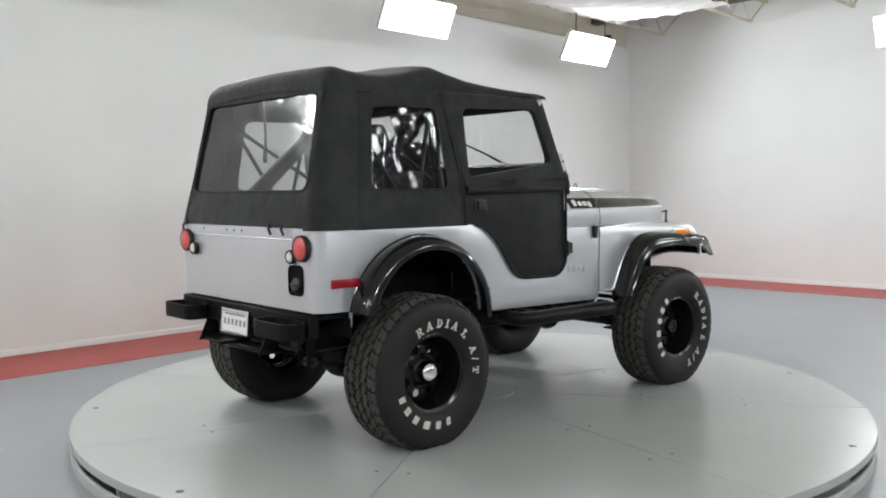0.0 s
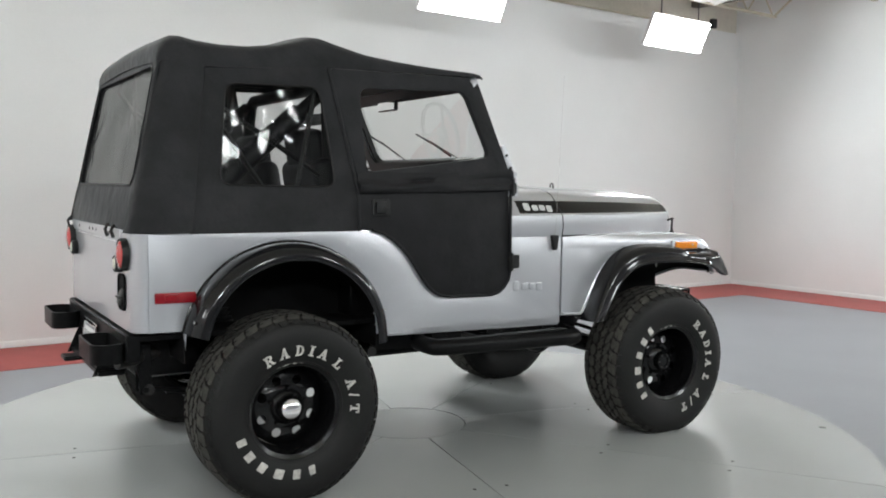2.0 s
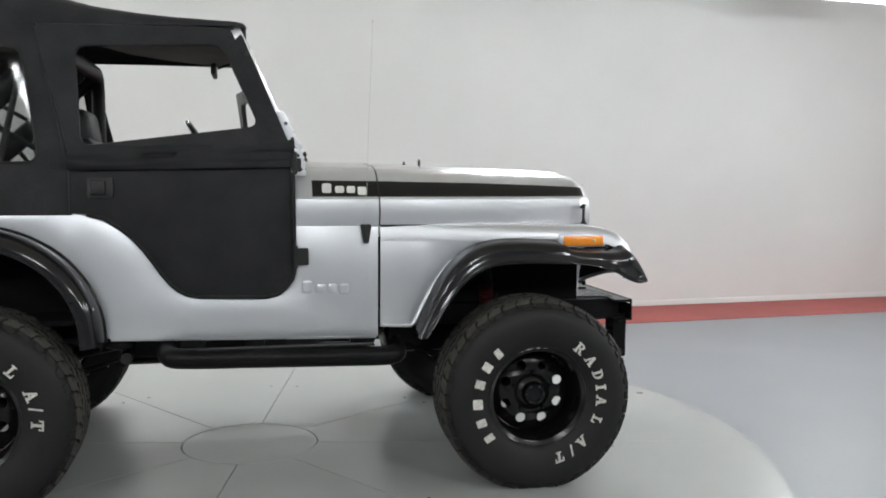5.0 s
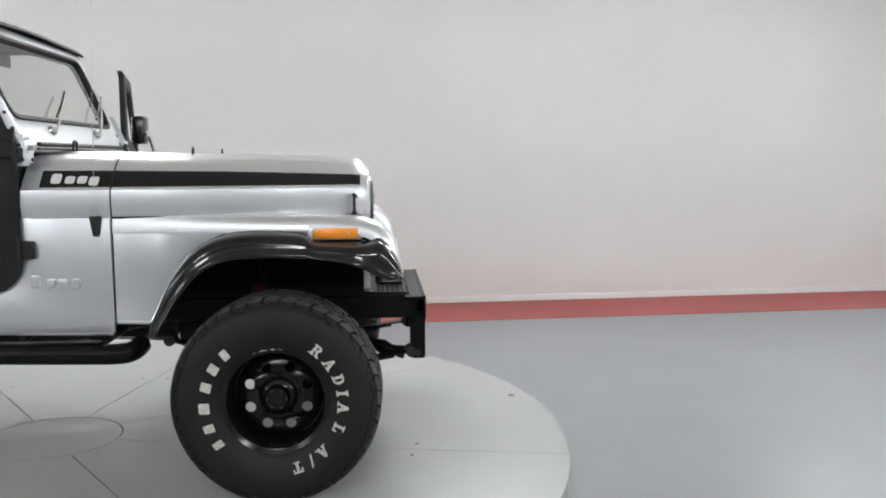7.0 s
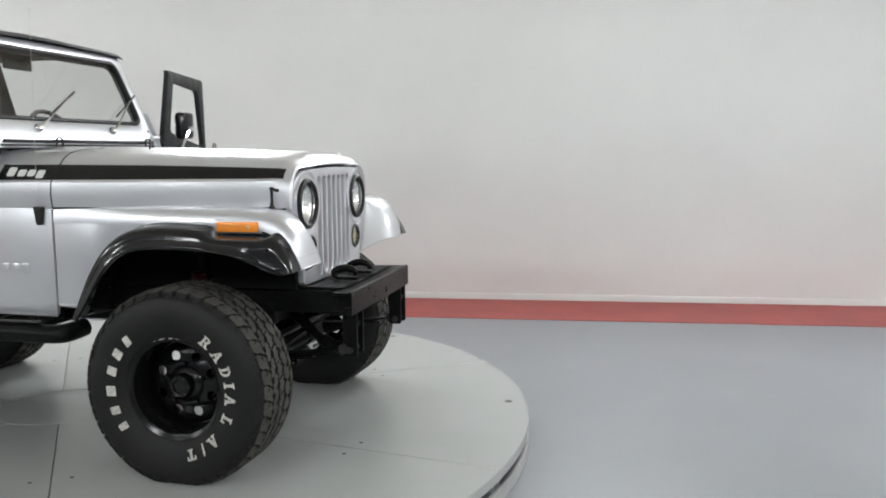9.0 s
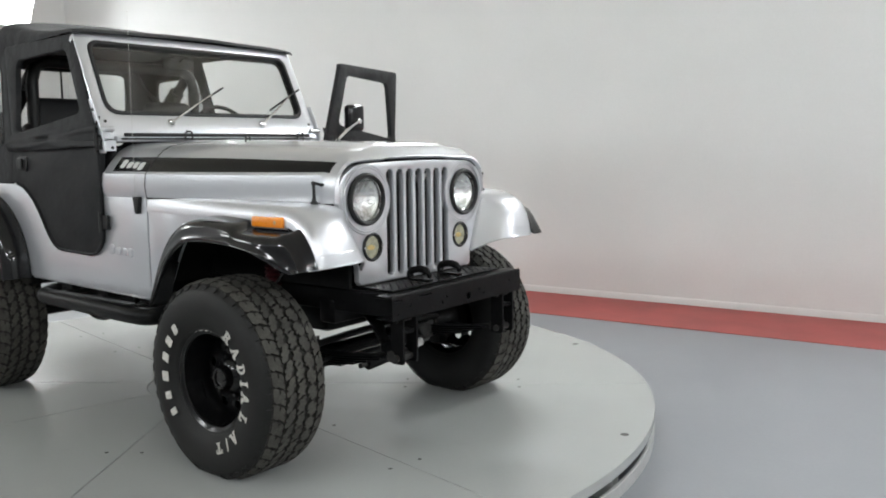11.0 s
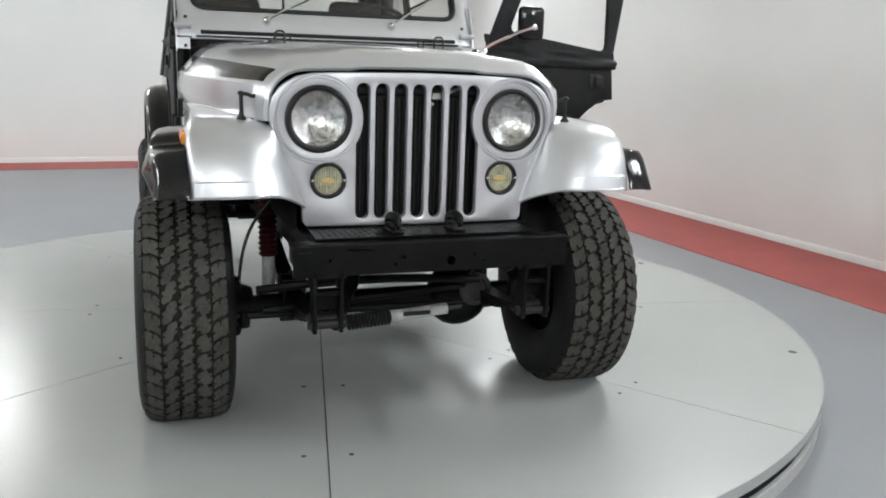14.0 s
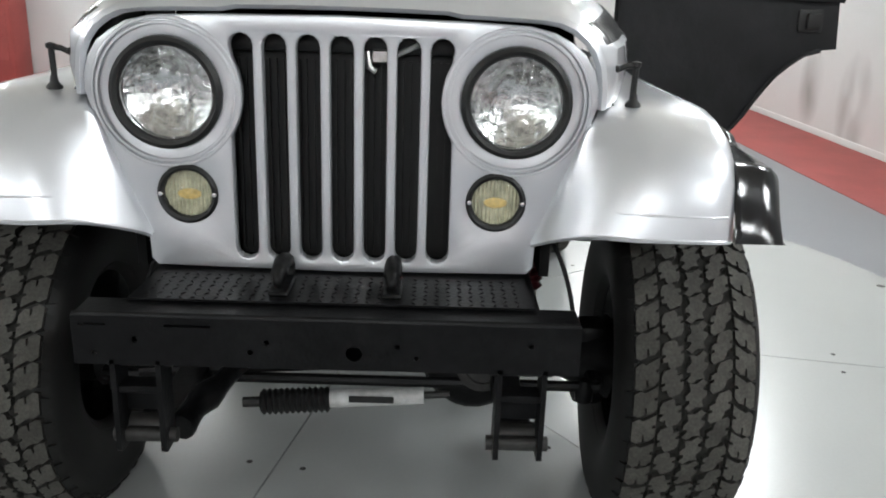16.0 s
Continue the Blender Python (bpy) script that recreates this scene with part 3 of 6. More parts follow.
def bonnet_row(x):
    w = lerp(HALF, x)[0]
    top = lerp(CREST, x)[0]
    low = 1.083 - 0.006 * max(0, (x - 0.43))
    nose = max(0.0, min(1.0, (x - 1.380) / 0.057)) ** 2.0
    band = 1.199
    th = lerp([(0.40, 1.0), (0.9, 0.95), (1.42, 0.74)], x)[0]
    k = top - 1.342
    back = [(w - 0.003, low), (w + 0.006, low + 0.055), (w - 0.001, band - 0.0095), (w - 0.012, band), (w - 0.012 - 0.020 * th, band + 0.027 * th), (w - 0.012 - 0.055 * th, band + 0.064 * th + k * 0.3 * th),
            (w - 0.096, 1.290 + k * 0.6), (w - 0.140, 1.312 + k * 0.8), (w - 0.215, 1.325 + k), (0.30 * w / 0.65 + 0.02, 1.330 + k), (0.30 * w / 0.65 - 0.012, 1.339 + k), (0.12, 1.342 + k), (0.0, 1.343 + k)]
    arch = [(0.513, 1.077), (0.513, 1.12), (0.507, 1.162), (0.495, 1.190), (0.478, 1.212), (0.453, 1.232), (0.424, 1.245), (0.388, 1.250), (0.32, 1.253), (0.235, 1.255), (0.205, 1.261), (0.10, 1.263), (0.0, 1.2635)]
    half = [(a[0] + (b[0] - a[0]) * nose, a[1] + (b[1] - a[1]) * nose) for a, b in zip(back, arch)]
    return [Vector((x, -y, z)) for y, z in half] + [Vector((x, y, z)) for y, z in half[-2::-1]]


BAND = [0] * 24
for k in (3, 4):
    BAND[k] = BAND[23 - k] = 1
bm = B()
loft(bm, [bonnet_row(x) for x in (0.105, 0.14, 0.168)])
loft(bm, [bonnet_row(x) for x in (0.168, 0.2, 0.3, 0.38, 0.427, 0.4305)], mats=BAND)
bmesh.ops.remove_doubles(bm, verts=bm.verts, dist=0.0001)
thicken(bm, -0.004)
cowl = part("cowl", bm, [SILVER, STRIPE], car)
bm = B()
xs = [0.4335, 0.437, 0.5, 0.62, 0.74, 0.86, 0.98, 1.08, 1.16, 1.22, 1.27, 1.31, 1.345, 1.365, 1.38, 1.39, 1.40, 1.408, 1.416, 1.422, 1.428, 1.433, 1.437]
loft(bm, [bonnet_row(x) for x in xs if x < 1.415], mats=BAND)
loft(bm, [bonnet_row(x) for x in xs if x > 1.405])
tail = bonnet_row(1.437)
loft(bm, [tail] + [[Vector((v.x + dx, v.y * k, 1.06 + (v.z - 1.06) * q)) for v in tail] for dx, k, q in ((0.004, 0.988, 0.975), (-0.006, 0.976, 0.945))])
bmesh.ops.remove_doubles(bm, verts=bm.verts, dist=0.0001)
thicken(bm, -0.004)
bonnet = part("bonnet", bm, [SILVER, STRIPE], car)
# dark shut lines round the bonnet
for s in (-1, 1):
    bm = B()
    tube(bm, [Vector((x, s * (lerp(HALF, x)[0] + 0.001), 1.0835 - 0.006 * max(0, x - 0.43))) for x in (0.436, 0.6, 0.8, 1.0, 1.2, 1.3, 1.38)], 0.0050, 6)
    part("shut_line", bm, BLACK_TRIM, car)
bm = B()
tube(bm, [v * 1.001 for v in bonnet_row(0.432)], 0.0050, 5)
part("shut_line", bm, BLACK_TRIM, car)
# thin pinstripe edges of the band
for s in (-1, 1):
    for a, b in ((0.17, 0.427), (0.437, 1.38)):
        bm = B()
        n = 14
        for dz in (-1, 1):
            pts = []
            for i in range(n + 1):
                x = a + (b - a) * i / n
                r = bonnet_row(x)
                p = r[3] + (r[2] - r[3]) * 0.55 if dz < 0 else r[5] + (r[6] - r[5]) * 0.06
                pts.append(Vector((p.x, p.y - 0.0012 if s < 0 else -p.y + 0.0012, p.z)))
            tube(bm, pts, 0.0022, 5)
        part("pinstripe", bm, STRIPE, bonnet if a > 0.4 else cowl)
# pale maker's mark blocks in the stripe, embossed blocks on the side
for s in (-1, 1):
    bm = B()
    for i, (dx, hgt) in enumerate(((0.0, 0.038), (0.05, 0.028), (0.095, 0.028), (0.14, 0.034))):
        x0 = 0.205 + dx
        z0 = 1.2165 - (0.008 if i == 3 else 0)
        w = lerp(HALF, x0 + 0.02)[0]
        f = lambda x, z, w=w: Vector((x, -(w - 0.0075 - (z - 1.199) * 0.78) - 0.0035, z))
        sheet(bm, rounded([(x0, z0), (x0 + 0.036, z0), (x0 + 0.038, z0 + hgt), (x0 + 0.002, z0 + hgt)], 0.01), [], f, (0, 0.003, 0))
    if s > 0:
        mirror(bm)
    part("badge", bm, PALE, cowl, "pale maker's mark blocks on the stripe")
    bm = B()
    for i, (dx, hgt) in enumerate(((0.0, 0.050), (0.052, 0.036), (0.098, 0.036), (0.142, 0.044))):
        x0 = 0.125 + dx
        z0 = 0.812 - (0.008 if i == 3 else 0)
        sheet(bm, rounded([(x0, z0), (x0 + 0.038, z0), (x0 + 0.040, z0 + hgt), (x0 + 0.002, z0 + hgt)], 0.013), [], lambda x, z: Vector((x, -W - 0.0035, z)), (0, 0.004, 0), lip=0.003)
    if s > 0:
        mirror(bm)
    part("embossed_badge", bm, SILVER, tub, "embossed silver maker's mark blocks")

# grille panel
HZ, HY, HR = 1.085, 0.340, 0.1065
FZ, FY, FR = 0.885, 0.309, 0.055
outer = [(0.0, 1.240), (0.25, 1.236), (0.36, 1.231), (0.41, 1.220), (0.445, 1.201), (0.47, 1.182), (0.49, 1.152), (0.50, 1.12), (0.502, 1.085), (0.49, 1.045), (0.465, 0.985),
         (0.43, 0.90), (0.405, 0.84), (0.395, 0.80), (0.393, 0.746), (0.38, 0.731), (0.0, 0.728)]
outer = outer + [(-y, z) for y, z in outer[-2:0:-1]]
holes = [circle(s * HY, HZ, HR, 32) for s in (-1, 1)] + [circle(s * FY, FZ, FR, 24) for s in (-1, 1)]
for k in range(-3, 4):
    c = k * 0.0645
    hw, z0, z1 = 0.0225, 0.752, 1.203
    loop = []
    for i in range(7):
        a = math.pi * i / 6
        loop.append((c + hw * math.cos(a), z1 - hw + hw * math.sin(a)))
    for i in range(1, 16):
        loop.append((c - hw, z1 - hw - (z1 - z0 - 2 * hw) * i / 16))
    for i in range(7):
        a = math.pi + math.pi * i / 6
        loop.append((c + hw * math.cos(a), z0 + hw + hw * math.sin(a)))
    for i in range(1, 16):
        loop.append((c + hw, z0 + hw + (z1 - z0 - 2 * hw) * i / 16))
    if abs(k) == 3:
        sg = 1 if k > 0 else -1
        fit = []
        for y, z in loop:
            d = 0.146 ** 2 - (z - HZ) ** 2
            lim = HY - math.sqrt(d) if d > 0 else 9
            fit.append((sg * max(min(abs(y), lim), abs(c) - hw + 0.006) if abs(y) > lim else y, z))
        loop = fit
    holes.append(loop)
bm = B()
GX = 1.448
sheet(bm, outer, holes, lambda y, z: Vector((GX + 0.006 - 0.05 * abs(y) ** 2, y, z)), (-0.028, 0, 0), lip=0.006)
for s in (-1, 1):
    for rr in (0.133, 0.143):
        tube(bm, [(GX + 0.0015 - (0.004 if rr > 0.14 and math.cos(a) * s > 0.5 else 0), s * HY + rr * math.cos(a), HZ + rr * math.sin(a)) for a in [2 * math.pi * i / 40 for i in range(40)]], 0.004, 6, closed=True)
grille = part("grille_panel", bm, SILVER, car, "silver grille panel with seven upright slots", 26)
# radiator behind it
bm = B()
box(bm, (1.335, -0.27, 0.735), (1.365, 0.27, 1.185), 0.004, 1)
box(bm, (1.36, -0.26, 1.165), (1.40, 0.26, 1.205), 0.01, 2)
radiator = part("radiator", bm, BLACK_TRIM, car)
for i in range(36):
    y = -0.262 + i * 0.015
    bm = B()
    box(bm, (1.365, y, 0.75), (1.376, y + 0.005, 1.15))
    part("fin", bm, BLACK_TRIM, radiator)
bm = B()
box(bm, (1.392, 0.035, 1.168), (1.396, 0.118, 1.204), 0.001, 1)
box(bm, (1.396, 0.055, 1.150), (1.412, 0.098, 1.176), 0.003, 1)
tube(bm, [(1.404, 0.045, 1.172), (1.408, 0.050, 1.142), (1.404, 0.062, 1.134)], 0.007, 8)
tube(bm, [(1.400, 0.100, 1.165), (1.402, 0.135, 1.182), (1.398, 0.165, 1.194)], 0.006, 8)
part("bonnet_catch", bm, ALUMINIUM, car, "bare metal bonnet catch behind the grille")
# near-black inner wings and engine, which close the bay, its shade in the colour
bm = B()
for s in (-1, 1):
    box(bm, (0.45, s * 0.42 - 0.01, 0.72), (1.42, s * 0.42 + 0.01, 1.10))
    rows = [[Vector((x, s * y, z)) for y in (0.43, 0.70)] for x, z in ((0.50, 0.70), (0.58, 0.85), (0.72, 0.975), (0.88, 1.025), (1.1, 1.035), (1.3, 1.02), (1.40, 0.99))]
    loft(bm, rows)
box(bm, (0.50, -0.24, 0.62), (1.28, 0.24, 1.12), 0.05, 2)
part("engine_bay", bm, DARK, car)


# headlamps and round indicator lamps
def headlamp(y):
    bm = B()
    lathe(bm, [(HR + 0.004, 0.0), (HR + 0.002, 0.014), (HR - 0.006, 0.020), (HR - 0.014, 0.016), (0.088, -0.002), (0.088, -0.03)], (GX - 0.004, y, HZ), (1, 0, 0), 40)
    ring = part("headlamp", bm, BLACK_TRIM, car, "round sealed-beam headlamp with black surround")
    bm = B()
    rng = random.Random(5)
    cells = []
    for i in range(27):
        yy = 0.0885 * (i / 13 - 1)
        hh = math.sqrt(max(0.0, 0.0887 ** 2 - yy * yy))
        cells.append([Vector((GX - 0.012 - 0.048 * max(0.0, 1 - (yy * yy + (q / 9 - 1) ** 2 * hh * hh) / 0.00787) ** 1.1 + rng.uniform(-0.0013, 0.0013), y + yy, HZ + (q / 9 - 1) * hh)) for q in range(19)])
    loft(bm, cells)
    lathe(bm, [(0.0895, 0.0), (0.0885, -0.012)], (GX - 0.006, y, HZ), (1, 0, 0), 32)
    part("reflector", bm, REFLECTOR, ring, "", 5)
    bm = B()
    lathe(bm, [(0.089, 0.0), (0.086, 0.008), (0.07, 0.018), (0.045, 0.026), (0.02, 0.030), (0, 0.031)], (GX - 0.006, y, HZ), (1, 0, 0), 32)
    ln = part("lens", bm, LAMP_GLASS, ring)
    ln.visible_shadow = False
    bm = B()
    lathe(bm, [(0.093, -0.002), (0.0935, 0.006), (0.090, 0.008), (0.088, 0.002)], (GX - 0.006, y, HZ), (1, 0, 0), 40)
    part("retaining_ring", bm, CHROME, ring)


def round_indicator(y):
    bm = B()
    lathe(bm, [(FR + 0.006, -0.004), (FR + 0.006, 0.006), (FR, 0.011), (FR - 0.006, 0.008), (FR - 0.007, -0.02)], (GX - 0.002, y, FZ), (1, 0, 0), 32)
    ring = part("indicator_lamp", bm, BLACK_TRIM, car, "round yellowed ribbed indicator lamp in black ring")
    bm = B()
    flutes = []
    for i in range(73):
        yy = 0.0485 * (i / 36 - 1)
        hh = math.sqrt(max(0.00002, 0.049 ** 2 - yy * yy))
        flutes.append([Vector((GX - 0.010 + 0.0022 * math.cos(math.pi * i / 3), y + yy, FZ + q * hh)) for q in (-1, 0, 1)])
    loft(bm, flutes)
    part("back_plate", bm, FOG_LENS, ring)
    bm = B()
    rows = []
    for i in range(73):
        yy = 0.0485 * (i / 36 - 1)
        hh = math.sqrt(max(0.00002, 0.049 ** 2 - yy * yy))
        rows.append([Vector((GX + 0.001 + 0.006 * (1 - (yy * yy + (q * hh) ** 2) / 0.0024) + 0.0016 * math.cos(math.pi * i / 3), y + yy, FZ + q * hh)) for q in (-1, -0.7, -0.35, 0, 0.35, 0.7, 1)])
    loft(bm, rows)
    rb = part("ribbed_lens", bm, LAMP_GLASS, ring)
    rb.visible_shadow = False
    bm = B()
    sheet(bm, [(0.024 * math.cos(a), 0.0115 * math.sin(a)) for a in [2 * math.pi * i / 16 for i in range(16)]], [], lambda u, v: Vector((GX - 0.0072, y + u, FZ - 0.003 + v)), (-0.004, 0, 0), lip=0.002)
    part("bulb", bm, BULB, ring)
    for s in (-1, 1):
        bm = B()
        lathe(bm, [(0, 0.013), (0.0045, 0.012), (0.005, 0.006)], (GX - 0.002, y + s * 0.0535, FZ), (1, 0, 0), 8)
        part("screw", bm, CHROME, ring)


for s in (-1, 1):
    headlamp(s * HY)
    round_indicator(s * FY)

# front wings
WING = [(0.435, 1.084, 0.645, 0.700), (0.60, 1.084, 0.625, 0.703), (0.80, 1.083, 0.600, 0.710), (1.0, 1.081, 0.572, 0.722), (1.16, 1.079, 0.545, 0.735), (1.27, 1.078, 0.530, 0.744),
        (1.36, 1.075, 0.512, 0.750), (1.43, 1.065, 0.498, 0.753), (1.485, 1.046, 0.485, 0.755), (1.528, 1.010, 0.467, 0.757), (1.556, 0.960, 0.443, 0.758), (1.572, 0.905, 0.414, 0.758), (1.580, 0.858, 0.388, 0.758)]


def wing(s):
    bm = B()
    rows, under = [], []
    for i, (x, z, yi, yo) in enumerate(WING):
        a, b = WING[max(0, i - 1)], WING[min(len(WING) - 1, i + 1)]
        way = Vector((b[0] - a[0], 0, b[1] - a[1])).normalized()
        nrm = Vector((-way.z, 0, way.x))
        base = Vector((x, 0, z))
        tip = max(0.0, (i - 8) / 4) * 0.054
        row = []
        d = yo - yi
        for y, drop in ((yi - 0.004, 0.05), (yi, 0.012), (yi + 0.025 * d, 0.003), (yi + 0.08 * d, 0.0), (yi + 0.16 * d, -0.002), (yi + 0.25 * d, -0.003), (yi + 0.34 * d, -0.004), (yi + 0.5 * d, -0.005),
                        (yo - min(0.045, 0.3 * d), 0.0), (yo - min(0.018, 0.12 * d), 0.006), (yo - 0.005, 0.02), (yo, 0.045), (yo + 0.001, 0.062)):
            p = base - nrm * drop
            if drop == 0.05 and x > 1.40:
                p = Vector((1.425, 0, z - 0.012))
            turn = max(0.0, min(1.0, 1 - (y - yi) / 0.17))
            row.append(Vector((p.x - max(0.0, p.x - 1.455) * turn ** 1.8, -y, p.z - tip * max(0.0, min(1.0, 1 - (y - yi) / 0.125)) ** 1.7)))
        rows.append(row)
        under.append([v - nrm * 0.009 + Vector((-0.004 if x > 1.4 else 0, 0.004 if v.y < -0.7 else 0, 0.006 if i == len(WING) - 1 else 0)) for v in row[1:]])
    loft(bm, rows)
    thicken(bm, -0.004)
    # lower edge bead and pressed line of the nose
    last = rows[-1]
    tube(bm, [v + Vector((0.0, 0, -0.003)) for v in last[1:12]], 0.006, 6)
    low = rows[-2]
    tube(bm, [v + Vector((0.001, 0, -0.004)) for v in low[5:10]], 0.005, 6)
    # side skirt down to the wheel opening
    yo = [(r[0], r[3]) for r in WING]
    skirt = [(0.436, 0.665), (0.565, 0.667), (0.582, 0.682), (0.64, 0.80), (0.69, 0.878), (0.73, 0.927), (0.79, 0.975), (0.868, 1.008), (0.94, 1.022), (1.05, 1.027), (1.2, 1.026), (1.34, 1.012), (1.44, 0.985), (1.485, 0.99), (1.455, 1.018), (1.38, 1.036), (1.27, 1.048), (1.16, 1.053), (1.0, 1.056), (0.80, 1.058), (0.60, 1.06), (0.436, 1.06)]
    sheet(bm, skirt, [], lambda x, z: Vector((x, -lerp(yo, x)[0] - 0.0005, z)), (0, 0.012, 0), lip=0.003)
    tube(bm, [Vector((x, -lerp(yo, x)[0] - 0.003, z)) for x, z in [(0.445, 0.672)] + skirt[1:12]], 0.0075, 6)
    if s > 0:
        mirror(bm)
    made = part("front_wing", bm, SILVER, car)
    # added near-black sheet below the skin, darkening the wing's underside like shade
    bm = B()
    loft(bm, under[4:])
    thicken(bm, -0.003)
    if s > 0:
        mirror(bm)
    part("under_shade", bm, DARK, made, "near-black sheet under the wing, standing in for shade")
    return made


wings = {s: wing(s) for s in (-1, 1)}


# black wheel-arch extensions
def flare(s, path, section, name="arch_extension"):
    bm = B()
    pts = spline([Vector((x, y, z)) for x, y, z in path], 4)
    rows = []
    n = len(pts)
    for i, p in enumerate(pts):
        d = (pts[min(n - 1, i + 1)] - pts[max(0, i - 1)])
        d.y = 0
        d.normalize()
        nrm = Vector((-d.z, 0, d.x))
        if nrm.dot(p - Vector((path[len(path) // 2][0], p.y, 0.40))) < 0:
            nrm.negate()
        rows.append([Vector((p.x, p.y - o, p.z)) + nrm * r for o, r in section])
    loft(bm, rows, close=True, caps=True)
    if s > 0:
        mirror(bm)
    return part(name, bm, BLACK_GLOSS, car, "glossy black plastic wheel-arch extension", 50)


SEC = [(-0.002, 0.018), (0.006, 0.020), (0.012, 0.014), (0.05, 0.012), (0.10, 0.010), (0.145, 0.0), (0.178, -0.014), (0.195, -0.032), (0.199, -0.050), (0.194, -0.060),
       (0.184, -0.058), (0.185, -0.042), (0.168, -0.026), (0.13, -0.012), (0.08, -0.004), (0.02, 0.004), (-0.002, 0.006)]
REAR_PATH = [(ARCH_C[0] + 0.432 * math.cos(radians(a)), -W, ARCH_C[1] - 0.01 + (0.432 if 30 < a < 150 else 0.425) * math.sin(radians(a)) - 0.0) for a in (169, 156, 140, 120, 98, 76, 54, 34, 16, -1)]
# front stations: inner edge (x, z, y) and lower lip (x, z)
FRONT = [(0.570, 0.632, 0.702, 0.610, 0.632), (0.607, 0.72, 0.703, 0.657, 0.70), (0.650, 0.815, 0.704, 0.703, 0.775), (0.700, 0.895, 0.706, 0.757, 0.845), (0.765, 0.962, 0.709, 0.820, 0.895),
         (0.846, 1.006, 0.713, 0.886, 0.922), (0.946, 1.024, 0.719, 0.966, 0.932), (1.067, 1.025, 0.728, 1.077, 0.935), (1.186, 1.016, 0.737, 1.190, 0.931), (1.228, 0.988, 0.741, 1.240, 0.928),
         (1.345, 0.983, 0.749, 1.340, 0.915), (1.445, 0.983, 0.754, 1.428, 0.887), (1.490, 0.992, 0.756, 1.466, 0.867), (1.527, 0.960, 0.757, 1.501, 0.852), (1.554, 0.920, 0.758, 1.531, 0.844),
         (1.573, 0.882, 0.758, 1.553, 0.845), (1.583, 0.853, 0.758, 1.568, 0.849)]
LIPPED = [(-0.002, 0.0), (0.005, -0.05), (0.014, -0.01), (0.056, 0.035), (0.093, 0.09), (0.111, 0.22), (0.118, 0.48), (0.120, 0.74), (0.126, 0.82), (0.128, 0.94), (0.125, 1.0),
          (0.115, 1.0), (0.110, 0.74), (0.107, 0.52), (0.099, 0.32), (0.082, 0.20), (0.05, 0.14), (-0.002, 0.09)]


def front_flare(s):
    bm = B()
    inner = spline([Vector((x, z, y)) for x, z, y, _, _ in FRONT], 3)
    lip = spline([Vector((x, z, 0)) for _, _, _, x, z in FRONT], 3)
    rows = [[Vector((a.x + (b.x - a.x) * f, -(a.z + o * (1 + 0.07 * max(0.0, min(1.0, (a.x - 0.9) / 0.4)) - 0.27 * max(0.0, min(1.0, (a.x - 1.40) / 0.15)))), a.y + (b.y - a.y) * f)) for o, f in LIPPED] for a, b in zip(inner, lip)]
    loft(bm, rows, close=True, caps=True)
    if s > 0:
        mirror(bm)
    return part("arch_extension", bm, BLACK_GLOSS, car, "glossy black plastic wheel-arch extension", 50)


for s in (-1, 1):
    fl = flare(s, REAR_PATH, [(o * 0.62, r) for o, r in SEC])
    for i, (x, z) in enumerate(((-1.475, 0.76), (-0.645, 0.76))):
        bm = B()
        lathe(bm, [(0, 0.004), (0.006, 0.003), (0.007, 0)], (x, -W - 0.09, z + 0.02), (-1 if i == 0 else 1, 0, 0.1), 8)
        if s > 0:
            mirror(bm)
        part("rivet", bm, CHROME, fl)
    front_flare(s)

# amber and red side markers
for s in (-1, 1):
    bm = B()
    box(bm, (1.198, -0.756, 0.990), (1.422, -0.725, 1.046), 0.010, 2)
    if s > 0:
        mirror(bm)
    mk = part("side_marker", bm, SILVER, car, "amber side marker lamp on silver base")
    bm = B()
    box(bm, (1.218, -0.767, 0.997), (1.404, -0.746, 1.039), 0.007, 2)
    if s > 0:
        mirror(bm)
    part("lens", bm, AMBER, mk)
    bm = B()
    lathe(bm, [(0, 0.003), (0.006, 0.002), (0.008, 0)], (1.36, -0.767, 1.018), (0, -1, 0), 8)
    if s > 0:
        mirror(bm)
    part("screw", bm, BULB, mk)
    bm = B()
    box(bm, (-1.607, -0.712, 0.852), (-1.444, -0.699, 0.896), 0.005, 2)
    if s > 0:
        mirror(bm)
    mk = part("side_marker", bm, RED_DEEP, car, "deep red rear side marker lamp")
    bm = B()
    box(bm, (-1.572, -0.715, 0.862), (-1.52, -0.708, 0.887), 0.003, 1)
    if s > 0:
        mirror(bm)
    part("marker_inset", bm, RED_DEEP, mk)

# tail lamps, reversing lamps, filler
for s in (-1, 1):
    y = s * 0.598
    bm = B()
    lathe(bm, [(0.065, 0), (0.065, 0.022), (0.062, 0.028), (0.058, 0.026), (0.058, 0.01)], (-1.689, y, 1.047), (-1, 0, 0), 32)
    lamp = part("tail_lamp", bm, BLACK_TRIM, car, "round red tail lamp in black ring")
    bm = B()
    lathe(bm, [(0.058, 0.018), (0.052, 0.028), (0.03, 0.036), (0, 0.039)], (-1.689, y, 1.047), (-1, 0, 0), 28)
    part("lens", bm, RED_LENS, lamp)
    y = s * 0.508
    bm = B()
    lathe(bm, [(0.036, 0), (0.036, 0.024), (0.031, 0.030), (0.029, 0.02)], (-1.689, y, 1.003), (-1, 0, 0), 24)
    lamp = part("reversing_lamp", bm, BLACK_TRIM, car, "small round milky reversing lamp")
    bm = B()
    lathe(bm, [(0.030, 0.02), (0.02, 0.032), (0, 0.036)], (-1.689, y, 1.003), (-1, 0, 0), 20)
    part("lens", bm, MILKY, lamp)
bm = B()
